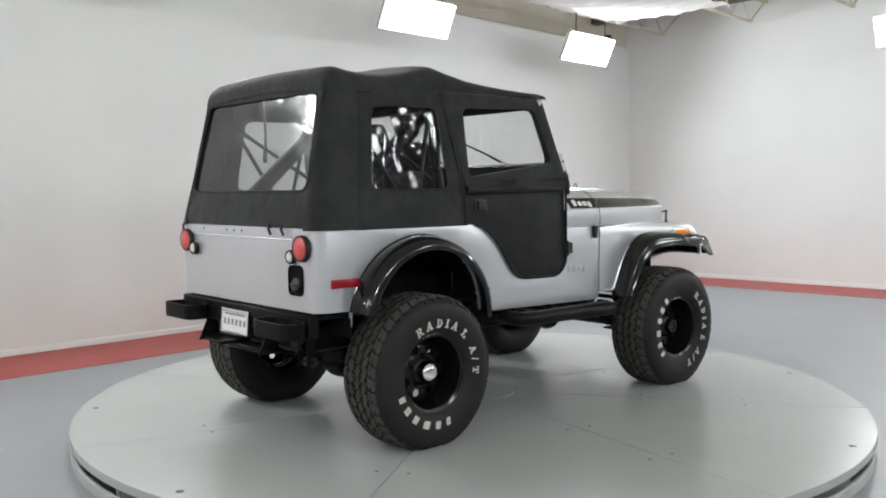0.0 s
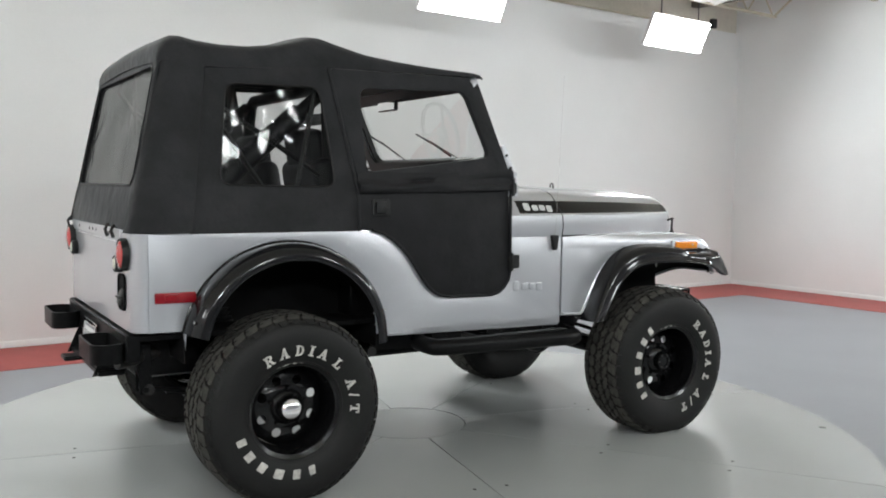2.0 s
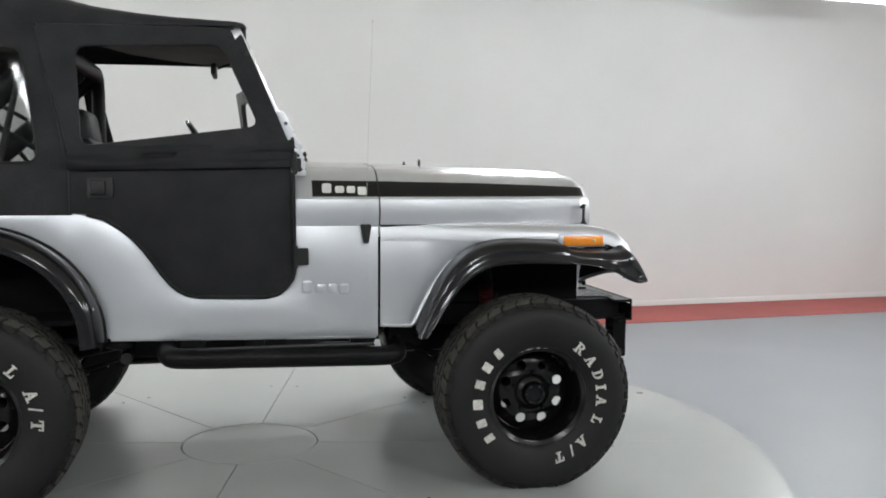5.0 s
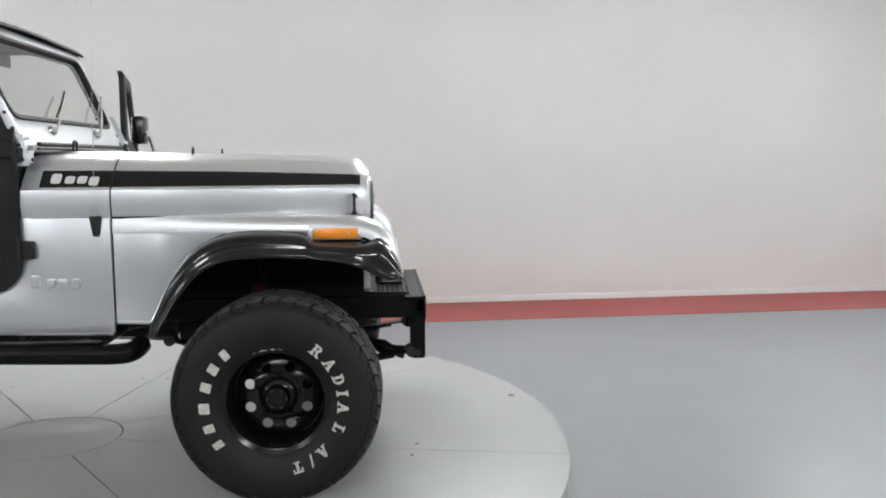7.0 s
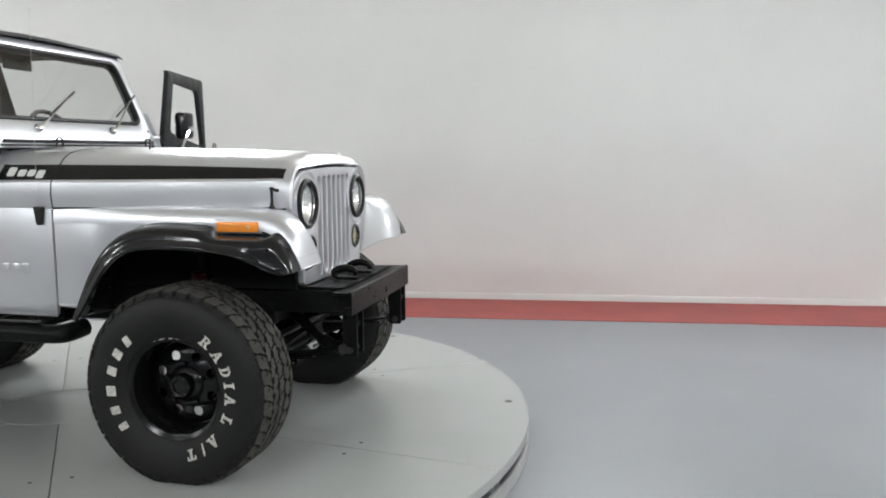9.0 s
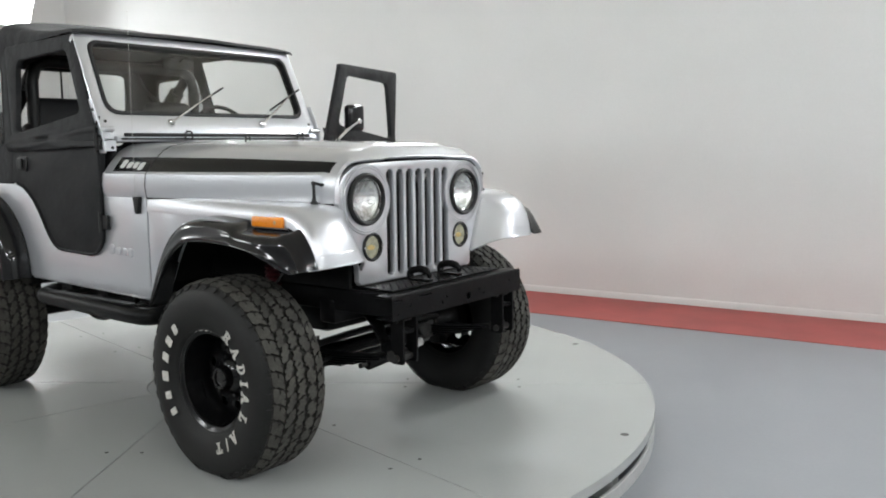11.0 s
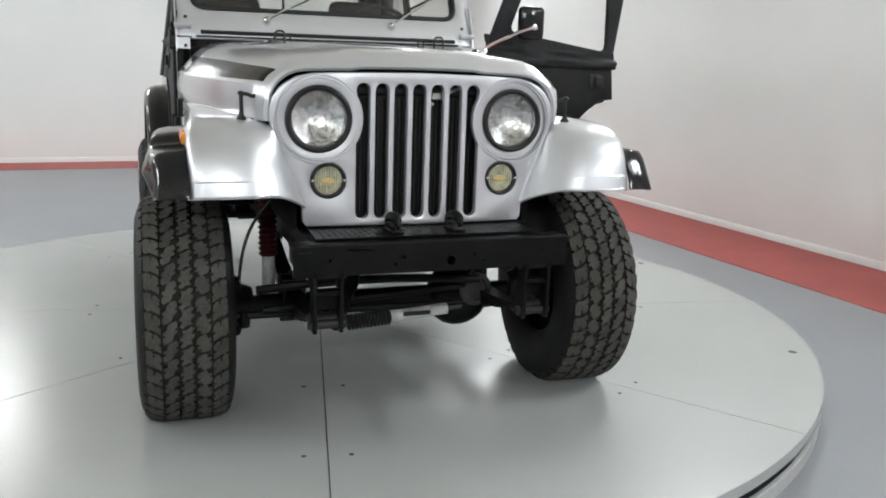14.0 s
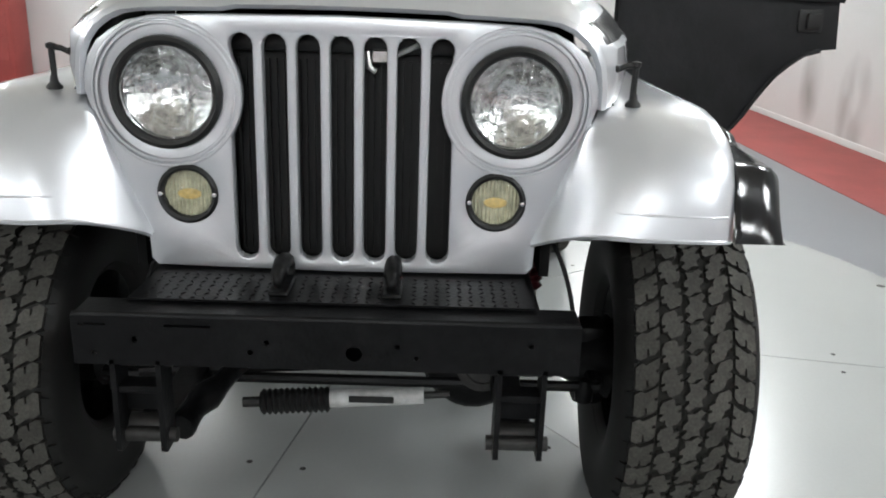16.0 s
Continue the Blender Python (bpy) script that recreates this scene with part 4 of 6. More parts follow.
ring = rounded([(-0.592, 0.813), (-0.466, 0.813), (-0.466, 0.963), (-0.592, 0.963)], 0.035, 5)
hole = rounded([(-0.580, 0.825), (-0.478, 0.825), (-0.478, 0.951), (-0.580, 0.951)], 0.028, 5)
sheet(bm, ring, [hole], lambda y, z: Vector((-1.699, y, z)), (0.012, 0, 0), lip=0.003)
sheet(bm, hole, [], lambda y, z: Vector((-1.693, y, z)), (0.004, 0, 0))
fuel = part("filler_recess", bm, DARK, car, "black fuel filler recess with metal cap")
bm = B()
lathe(bm, [(0.036, 0.0), (0.036, 0.008), (0.030, 0.014), (0.012, 0.016), (0, 0.016)], (-1.692, -0.535, 0.868), (-1, 0, 0.25), 20)
box(bm, (-1.716, -0.562, 0.864), (-1.704, -0.508, 0.874), 0.003, 1)
part("filler_cap", bm, STEEL, fuel)


# ---- windscreen ----
def ws(y, z, off=0.0):
    """A point of the raked windscreen plane."""
    return Vector((0.10 - (z - 1.40) * 0.457 + off, y, z + off * 0.45))


WS_BACK = (-0.032, 0, -0.0145)
frame_out = rounded([(-0.700, 1.352, 0.01), (0.700, 1.352, 0.01), (0.690, 1.872, 0.04), (-0.690, 1.872, 0.04)], 0.03)
opening = rounded([(-0.640, 1.470, 0.075), (0.640, 1.470, 0.075), (0.632, 1.830, 0.06), (-0.632, 1.830, 0.06)], 0.06, 6)
inner = rounded([(-0.622, 1.487, 0.065), (0.622, 1.487, 0.065), (0.614, 1.813, 0.05), (-0.614, 1.813, 0.05)], 0.05, 6)
bm = B()
sheet(bm, frame_out, [opening], lambda y, z: ws(y, z), WS_BACK, lip=0.006)
screen = part("windscreen_frame", bm, SILVER, car, smooth=26)
bm = B()
sheet(bm, frame_out, [inner], lambda y, z: ws(y, z, -0.034), (-0.006, 0, -0.003), lip=0.002)
part("lining", bm, BLACK_TRIM, screen, "black inner windscreen lining")
bm = B()
sheet(bm, opening, [inner], lambda y, z: ws(y, z, 0.006), (-0.03, 0, -0.0135), lip=0.004)
part("gasket", bm, BLACK_TRIM, screen)
bm = B()
sheet(bm, rounded([(-0.63, 1.478, 0.07), (0.63, 1.478, 0.07), (0.622, 1.822, 0.055), (-0.622, 1.822, 0.055)], 0.05, 6), [], lambda y, z: ws(y, z, -0.010), None)
gl = part("glass", bm, GLASS, screen)
gl.visible_shadow = False
bm = B()
tube(bm, [(0.145, -0.60, 1.371), (0.145, 0.60, 1.371)], 0.009, 8)
tube(bm, [(0.150, -0.62, 1.352), (0.150, 0.62, 1.352)], 0.005, 6)
part("cowl_seal", bm, BLACK_TRIM, car)
bm = B()
box(bm, (0.108, -0.64, 1.340), (0.142, 0.64, 1.366), 0.004, 1)
part("cowl_lip", bm, SILVER, car)
# hinge brackets with bolts at both feet of the frame
for s in (-1, 1):
    bm = B()
    sheet(bm, rounded([(0.086, 1.285), (0.145, 1.285), (0.128, 1.390), (0.092, 1.395)], 0.01), [], lambda x, z: Vector((x, -0.706, z)), (0, 0.006, 0), lip=0.001)
    sheet(bm, rounded([(0.078, 1.405), (0.120, 1.405), (0.060, 1.54), (0.028, 1.54)], 0.01), [], lambda x, z: Vector((x, -0.708, z)), (0, 0.006, 0), lip=0.001)
    box(bm, (0.135, -0.700, 1.295), (0.141, -0.645, 1.345), 0.002, 1)
    tube(bm, [(0.118, -0.712, 1.398), (0.118, -0.640, 1.398)], 0.012, 8)
    if s > 0:
        mirror(bm)
    br = part("hinge_bracket", bm, SILVER, screen)
    heads = [((x + 0.004, -0.709 if z < 1.55 else -0.6935, z), (0, -1, 0)) for x, z in ((0.108, 1.365), (0.118, 1.31), (0.088, 1.43), (0.062, 1.49), (-0.025, 1.63), (-0.057, 1.70), (-0.085, 1.76))]
    heads += [(tuple(ws(y, z, 0.001)), (0.9, 0, 0.42)) for y, z in ((-0.66, 1.435), (-0.645, 1.39), (-0.672, 1.40))] + [((0.141, -0.665, 1.31), (1, 0, 0))]
    for c, ax in heads:
        bm = B()
        lathe(bm, [(0, 0.005), (0.007, 0.004), (0.008, 0)], c, ax, 8)
        if s > 0:
            mirror(bm)
        part("bolt", bm, STEEL, br)
# wipers
for y0, y1, z1 in ((-0.300, -0.005, 1.575), (0.295, 0.56, 1.590)):
    p = ws(y0, 1.428, 0.0)
    bm = B()
    lathe(bm, [(0.022, 0), (0.022, 0.010), (0.014, 0.024), (0.008, 0.03), (0, 0.031)], p, (0.9, 0, 0.42), 14)
    wp = part("wiper", bm, CHROME, car, "chrome wiper arm with black blade")
    bm = B()
    q = ws(y1, z1, 0.028)
    a = ws(y0, 1.428, 0.024)
    tube(bm, [a, a.lerp(q, 0.3) + Vector((0.008, 0, 0.004)), q], [0.006, 0.005, 0.003], 6)
    part("arm", bm, CHROME, wp)
    bm = B()
    d = ws(y1 + 0.10, z1 + 0.045, 0.018) - ws(y1 - 0.18, z1 - 0.085, 0.018)
    tube(bm, [ws(y1 - 0.18, z1 - 0.085, 0.016), ws(y1 - 0.04, z1 - 0.02, 0.022), ws(y1 + 0.10, z1 + 0.045, 0.016)], 0.0055, 6)
    part("blade", bm, BLACK_TRIM, wp)
# sun-faded inside mirror
bm = B()
box(bm, (-0.235, -0.11, 1.735), (-0.215, 0.09, 1.79), 0.008, 2)
mr = part("inside_mirror", bm, BLACK_TRIM, car, "black-backed inside mirror")
bm = B()
box(bm, (-0.239, -0.103, 1.741), (-0.2355, 0.083, 1.784), 0.001, 1)
part("mirror_glass", bm, MIRROR, mr)
bm = B()
tube(bm, [(-0.21, -0.01, 1.775), (-0.15, -0.01, 1.80), (-0.115, -0.01, 1.815)], 0.006, 6)
part("stem", bm, BLACK_TRIM, mr)


# ---- soft top ----
def top_y(x, z, out=0.0):
    return -0.700 - out + (z - 1.14) * (0.055 + 0.060 * max(0.0, -x - 0.1))


ROOF = [(-1.556, 0.560, 1.800, 1.822), (-1.556, 0.572, 1.815, 1.862), (-1.545, 0.580, 1.825, 1.890), (-1.525, 0.590, 1.830, 1.912), (-1.50, 0.602, 1.822, 1.928), (-1.465, 0.605, 1.815, 1.930), (-1.40, 0.604, 1.815, 1.918), (-1.30, 0.604, 1.818, 1.911), (-1.18, 0.605, 1.825, 1.914),
        (-1.06, 0.606, 1.833, 1.934), (-0.96, 0.608, 1.840, 1.962), (-0.905, 0.610, 1.845, 1.980), (-0.86, 0.611, 1.848, 1.979), (-0.78, 0.615, 1.851, 1.957), (-0.65, 0.622, 1.854, 1.926), (-0.5, 0.634, 1.857, 1.907), (-0.35, 0.650, 1.860, 1.893),
        (-0.2, 0.668, 1.862, 1.884), (-0.13, 0.678, 1.862, 1.880), (-0.098, 0.684, 1.858, 1.872), (-0.088, 0.686, 1.850, 1.858)]
bm = B()
rows = []
for x, w, e, sh in ROOF:
    dip = 0.006 * math.sin(9 * x)
    bow = 0.016 * math.exp(-((x + 0.89) / 0.14) ** 2)
    half = [(w + 0.012, e), (w + 0.013, e + 0.4 * (sh - e)), (w + 0.006, e + 0.72 * (sh - e)), (w - 0.012, sh - 0.1 * (sh - e)), (w - 0.05, sh + 0.002), (w - 0.14, sh + 0.008 + dip * 0.3 + 0.5 * bow), (0.3, sh + 0.013 + dip * 0.4 + bow), (0.14, sh + 0.016 + bow), (0.0, sh + 0.017 + bow)]
    rows.append([Vector((x, -y, z)) for y, z in half] + [Vector((x, y, z)) for y, z in half[-2::-1]])
loft(bm, rows)
thicken(bm, -0.005)
roof = part("top_roof", bm, FABRIC, car, "black fabric soft top roof", 55)

bm = B()
loft(bm, [[Vector((x, y * (w - 0.03), sh - 0.016 - 0.006 * abs(y))) for y in (-1, -0.6, -0.2, 0.2, 0.6, 1)] for x, w, e, sh in ROOF[4:-2]])
thicken(bm, 0.003)
part("headliner", bm, LINING, roof, "pale grey woven inside of the roof")

WIN_SIDE = rounded([(-1.338, 1.328), (-0.832, 1.326), (-0.893, 1.762), (-1.298, 1.752)], 0.055, 6)
QUARTER = [(-0.728, 1.128), (-0.722, 1.30), (-0.848, 1.862), (-1.12, 1.845), (-1.378, 1.828), (-1.460, 1.128)]
for s in (-1, 1):
    bm = B()
    sheet(bm, QUARTER, [WIN_SIDE], lambda x, z: Vector((x, top_y(x, z), z)), (0, 0.006, 0), lip=0.002)
    # zip welts beside the panel
    tube(bm, [Vector((x, top_y(x, z, 0.003), z)) for x, z in ((-1.460, 1.13), (-1.432, 1.38), (-1.404, 1.62), (-1.382, 1.82))], 0.006, 6)
    tube(bm, [Vector((x, top_y(x, z, 0.004), z)) for x, z in ((-0.728, 1.13), (-0.728, 1.30), (-0.78, 1.54), (-0.846, 1.85))], 0.008, 6)
    if s > 0:
        mirror(bm)
    q = part("quarter_panel", bm, FABRIC, car, "black fabric side panel of the soft top", 26)
    bm = B()
    n = 56
    rows = []
    for i in range(n + 1):
        a = i / n
        row = []
        for j in range(n + 1):
            b = j / n
            lo = Vector((-1.345 + 0.52 * a, 1.32))
            hi = Vector((-1.305 + 0.42 * a, 1.766))
            p = lo.lerp(hi, b)
            edge = math.sin(math.pi * a) * math.sin(math.pi * b)
            wave = 0.0050 * math.sin(12 * a + 3.5 * b + 1.2 * math.sin(2.6 * b + 1)) + 0.0016 * math.sin(27 * a - 5 * b + 1.5 * math.sin(4 * b)) + 0.012 * noise.noise(Vector((5 * a + 1.8 * b, 1.3 * b, 3.0)))
            row.append(Vector((p.x, top_y(p.x, p.y, -0.010) + edge * wave, p.y)))
        rows.append(row)
    loft(bm, rows)
    if s > 0:
        mirror(bm)
    wn = part("window", bm, VINYL_WINDOW, q, "wrinkled clear vinyl side window", 180)
    wn.visible_shadow = False
    bm = B()
    ring = [Vector((x, top_y(x, z, 0.001), z)) for x, z in WIN_SIDE]
    tube(bm, ring, 0.0045, 5, closed=True)
    if s > 0:
        mirror(bm)
    part("window_welt", bm, BLACK_TRIM, q)

# wrapped rear corners and the rear curtain


def rear_x(z):
    return -1.699 + (z - 1.13) * 0.205


def corner_row(z):
    t = (z - 1.13) / 0.72
    sx = -1.460 + 0.082 * t
    sy = top_y(sx, z, 0.006)
    ry = -0.614 + 0.030 * t
    rx = rear_x(z)
    cy, cx = sy + 0.075, rx + 0.085
    pts = [Vector((sx, sy, z)), Vector(((sx + cx) / 2, sy - 0.006, z))]
    for k in range(7):
        a = radians(90 * k / 6)
        pts.append(Vector((cx - 0.085 * math.sin(a), cy - 0.075 * math.cos(a), z)))
    pts.append(Vector((rx - 0.003, ry, z)))
    return pts


for s in (-1, 1):
    bm = B()
    loft(bm, [corner_row(1.132 + 0.73 * i / 10) for i in range(11)])
    if s > 0:
        mirror(bm)
    thicken(bm, 0.005)
    part("top_corner", bm, FABRIC, car, "black fabric rear corner of the soft top", 60)
bm = B()
REAR_WIN = rounded([(-0.592, 1.322), (0.592, 1.322), (0.560, 1.812), (-0.560, 1.812)], 0.07, 6)
sheet(bm, [(-0.622, 1.143), (0.622, 1.143), (0.590, 1.866), (-0.590, 1.866)], [REAR_WIN], lambda y, z: Vector((rear_x(z), y, z)), (0.006, 0, 0), lip=0.002)
tube(bm, [Vector((rear_x(z) - 0.003, y, z)) for y, z in REAR_WIN], 0.005, 5, closed=True)
rc = part("rear_curtain", bm, FABRIC, car, "black fabric rear curtain of the soft top", 26)
bm = B()
rows = []
for i in range(15):
    row = []
    for j in range(15):
        y, z = -0.60 + 1.20 * i / 14, 1.312 + 0.51 * j / 14
        e = math.sin(math.pi * i / 14) * math.sin(math.pi * j / 14)
        row.append(Vector((rear_x(z) + 0.010 + e * (0.006 * math.sin(i * 0.9 + j * 0.3) + 0.004 * math.sin(j * 0.8)), y, z)))
    rows.append(row)
loft(bm, rows)
wn = part("window", bm, REAR_WINDOW, rc, "clear vinyl rear window", 180)
wn.visible_shadow = False
for y, dy in ((-0.42, -0.02), (-0.30, -0.02), (0.60, 0.02)):
    bm = B()
    tube(bm, [(-1.70, y, 1.155), (-1.715, y + dy, 1.135), (-1.708, y + dy * 1.5, 1.105)], 0.007, 6)
    part("strap", bm, BLACK_TRIM, rc)
bm = B()
tube(bm, [(-1.50, 0.05, 1.83), (-1.50, 0.05, 1.60), (-1.505, 0.05, 1.48)], [0.006, 0.008, 0.012], 6)
part("hanging_strap", bm, BLACK_TRIM, roof)


# ---- doors ----
def door_xz(x, z, out):
    return Vector((x, top_y(x, z, out) if z > 1.14 else -0.700 - out, z))


def door(place, name, label):
    """Black soft door: lower panel, upper frame with its window opening, folded flap, handle and hinges."""
    def put(bm):
        bm.transform(place)
        return bm
    bm = B()
    low = DOOR_CUT[:-1] + [(0.094, 0.90), (0.094, 1.345), (-0.728, 1.345)]
    sheet(bm, low, [], lambda x, z: door_xz(x, z, 0.010), (0, 0.024, 0), lip=0.004)
    tube(bm, [Vector((x, -0.712, z)) for x, z in DOOR_CUT[1:]] + [Vector((0.094, -0.712, 1.30))], 0.008, 6)
    d = part(name, put(bm), VINYL, car, label, 26)
    bm = B()
    up = [(0.108, 1.345), (-0.112, 1.858), (-0.846, 1.850), (-0.728, 1.345)]
    win = rounded([(-0.690, 1.392), (-0.040, 1.478), (-0.180, 1.790), (-0.708, 1.770)], 0.045, 6)
    sheet(bm, rounded(up, 0.03), [win], lambda x, z: door_xz(x, z, 0.014 + 0.018 * max(0.0, min(1.0, (x + 0.45) / 0.35)) * max(0.0, min(1.0, (1.875 - z) / 0.05))), (0, 0.030, 0), lip=0.006)
    part("upper_frame", put(bm), FABRIC, d, "black fabric window frame, open", 26)
    bm = B()
    rows = []
    for i in range(41):
        a = i / 40
        row = []
        for j in range(9):
            b = j / 8
            x = -0.735 + 0.835 * a
            zl = 1.298 + 0.022 * a
            zh = 1.385 + 0.075 * a
            z = zl + (zh - zl) * b
            fold = 0.021 * abs(math.sin(b * 4.5 + 2.2 * a)) + 0.013 * abs(math.sin(b * 8 - 4.5 * a + 1)) + 0.006 * math.sin(11 * a + 5 * b) - 0.010
            row.append(door_xz(x, z, 0.026 + fold * math.sin(math.pi * min(1, b + 0.12)) - 0.010 * b))
        rows.append(row)
    loft(bm, rows)
    thicken(bm, 0.004)
    part("flap", put(bm), VINYL, d, "creased black vinyl flap under the window", 70)
    bm = B()
    sheet(bm, rounded([(-0.668, 1.195), (-0.575, 1.195), (-0.575, 1.272), (-0.668, 1.272)], 0.012), [], lambda x, z: door_xz(x, z, 0.016), (0, 0.008, 0), lip=0.002)
    box(bm, (-0.655, -0.722, 1.207), (-0.602, -0.708, 1.262), 0.006, 2)
    part("handle", put(bm), BLACK_TRIM, d)
    for z in (0.962, 1.335):
        bm = B()
        box(bm, (0.088, -0.722, z - 0.034), (0.150 if z < 1.2 else 0.125, -0.703, z + 0.034 if z < 1.2 else z + 0.02), 0.004, 1)
        tube(bm, [(0.100, -0.724, z - 0.045), (0.100, -0.724, z + 0.045)], 0.009, 8)
        part("hinge", put(bm), BLACK_TRIM, d)
    return d


door(Matrix.Identity(4), "door", "black soft door with open window, closed")
HINGE = Vector((0.105, 0.722, 0))
OPEN = Matrix.Translation(HINGE + Vector((0, 0.06, -0.04))) @ Matrix.Rotation(radians(-82), 4, "Z") @ Matrix.Translation(-HINGE) @ Matrix.Diagonal((1, -1, 1, 1))
door(OPEN, "door", "black soft door standing wide open")

# outside mirror on its chrome arm
bm = B()
box(bm, (0.085, 0.955, 1.398), (0.150, 1.085, 1.560), 0.022, 3)
om = part("door_mirror", bm, BLACK_GLOSS, car, "black rectangular door mirror on chrome arm")
bm = B()
box(bm, (0.080, 0.967, 1.410), (0.088, 1.073, 1.548), 0.003, 1)
part("mirror_glass", bm, MIRROR, om)
bm = B()
tube(bm, [(0.26, 0.700, 1.335), (0.245, 0.76, 1.365), (0.19, 0.92, 1.43), (0.155, 1.01, 1.455)], 0.0085, 8)
lathe(bm, [(0, 0.02), (0.016, 0.015), (0.018, 0)], (0.150, 1.02, 1.458), (1, 0, 0), 12)
box(bm, (0.22, 0.66, 1.318), (0.29, 0.715, 1.34), 0.006, 1)
part("arm", bm, CHROME, om)

# aerial on the cowl side
bm = B()
sheet(bm, rounded([(0.352, 1.090), (0.398, 1.090), (0.386, 1.012), (0.366, 1.012)], 0.008), [], lambda x, z: Vector((x, -0.722, z)), (0, 0.022, 0), lip=0.005)
an = part("aerial", bm, BLACK_TRIM, car, "thin whip aerial with black base")
bm = B()
tube(bm, [(0.372, -0.714, 1.085), (0.375, -0.717, 1.14), (0.385, -0.722, 1.50), (0.400, -0.726, 1.90)], [0.0035, 0.0010, 0.0008, 0.0007], 6)
lathe(bm, [(0, 0.004), (0.004, 0.0), (0, -0.004)], (0.400, -0.726, 1.90), (0, 0, 1), 8)
part("whip", bm, ALUMINIUM, an)

# bonnet side catches, rubber bumpers, loops for the folded screen
for s in (-1, 1):
    bm = B()
    tube(bm, [(1.385, -0.578, 1.078), (1.385, -0.580, 1.166)], 0.0065, 8)
    tube(bm, [(1.385, -0.584, 1.160), (1.387, -0.560, 1.158), (1.390, -0.535, 1.148)], 0.006, 8)
    lathe(bm, [(0.007, 0), (0.010, 0.003), (0.010, 0.011), (0, 0.014)], (1.385, -0.580, 1.155), (0, 0, 1), 10)
    lathe(bm, [(0.017, 0), (0.016, 0.010), (0.009, 0.018), (0.007, 0.03)], (1.385, -0.580, 1.073), (0, 0, 1), 12)
    box(bm, (1.376, -0.545, 1.146), (1.400, -0.515, 1.160), 0.003, 1)
    if s > 0:
        mirror(bm)
    part("bonnet_latch", bm, BLACK_TRIM, car)
for y in (-0.255, 0.51):
    bm = B()
    tube(bm, [(0.168, y - 0.022, 1.335), (0.168, y - 0.022, 1.378), (0.168, y - 0.012, 1.388), (0.168, y + 0.012, 1.388), (0.168, y + 0.022, 1.378), (0.168, y + 0.022, 1.335)], 0.005, 6)
    part("tie_loop", bm, STEEL, car)
for x, y in ((0.675, -0.31), (0.705, 0.24)):
    bm = B()
    zt = lerp(CREST, x)[0] + 0.0
    tube(bm, [(x, y - 0.014, zt - 0.020), (x, y - 0.012, zt + 0.020), (x, y, zt + 0.026), (x, y + 0.012, zt + 0.020), (x, y + 0.014, zt - 0.020)], 0.004, 6)
    part("bonnet_loop", bm, STEEL, car)


# ---- cabin ----
def seat(y):
    bm = B()
    box(bm, (-0.74, y - 0.225, 0.90), (-0.24, y + 0.225, 1.06), 0.05, 3)
    st = part("front_seat", bm, SEAT, car, "black vinyl high-back bucket seat")
    bm = B()
    m = Matrix.Translation((-0.76, y, 1.0)) @ Matrix.Rotation(radians(-9), 4, "Y")
    box(bm, (-0.06, -0.225, 0.0), (0.06, 0.225, 0.46), 0.05, 3, m)
    box(bm, (-0.05, -0.165, 0.40), (0.05, 0.165, 0.60), 0.05, 3, m)
    part("backrest", bm, SEAT, st)
    bm = B()
    for i in range(4):
        yy = y - 0.12 + 0.08 * i
        tube(bm, [m @ Vector((0.058, yy - y, 0.06)), m @ Vector((0.062, yy - y, 0.42))], 0.012, 6)
    part("piping", bm, SEAT, st)
    bm = B()
    box(bm, (-0.70, y - 0.19, 0.72), (-0.30, y + 0.19, 0.905), 0.01, 1)
    part("base", bm, CHASSIS, st)


seat(-0.36)
seat(0.36)
bm = B()
box(bm, (-1.50, -0.38, 0.95), (-1.12, 0.38, 1.06), 0.04, 3)
rs = part("rear_seat", bm, SEAT, car, "black vinyl rear bench seat")
bm = B()
box(bm, (-1.58, -0.38, 1.02), (-1.50, 0.38, 1.30), 0.035, 3)
part("backrest", bm, SEAT, rs)
bm = B()
box(bm, (-1.46, -0.34, 0.72), (-1.16, 0.34, 0.955), 0.01, 1)
part("base", bm, CHASSIS, rs)

hoop = [(-0.80, -0.53, 1.0), (-0.80, -0.53, 1.40), (-0.80, -0.525, 1.68), (-0.80, -0.50, 1.755), (-0.80, -0.44, 1.785), (-0.80, 0.44, 1.785), (-0.80, 0.50, 1.755), (-0.80, 0.525, 1.68), (-0.80, 0.53, 1.40), (-0.80, 0.53, 1.0)]
bm = B()
tube(bm, hoop, 0.032, 10)
rb = part("roll_bar", bm, BLACK_TRIM, car, "black padded roll bar")
for s in (-1, 1):
    bm = B()
    tube(bm, [(-0.82, s * 0.50, 1.755), (-1.15, s * 0.50, 1.46), (-1.56, s * 0.50, 1.08)], 0.030, 10)
    part("strut", bm, BLACK_TRIM, rb)
    bm = B()
    tube(bm, [(-0.93, s * 0.50, 1.66), (-1.36, s * 0.50, 1.265)], 0.047, 12)
    part("pad", bm, SEAT, rb)
    bm = B()
    tube(bm, [(-0.80, s * 0.555, 1.66), (-0.78, s * 0.50, 1.35), (-0.70, s * 0.45, 1.05)], 0.022, 6, flat=0.15)
    part("belt", bm, BLACK_TRIM, rb)
    bm = B()
    tube(bm, [(-1.40, s * 0.585, 1.71), (-1.10, s * 0.585, 1.53), (-0.80, s * 0.56, 1.34)], 0.012, 6)
    part("top_stay", bm, BLACK_TRIM, rb)
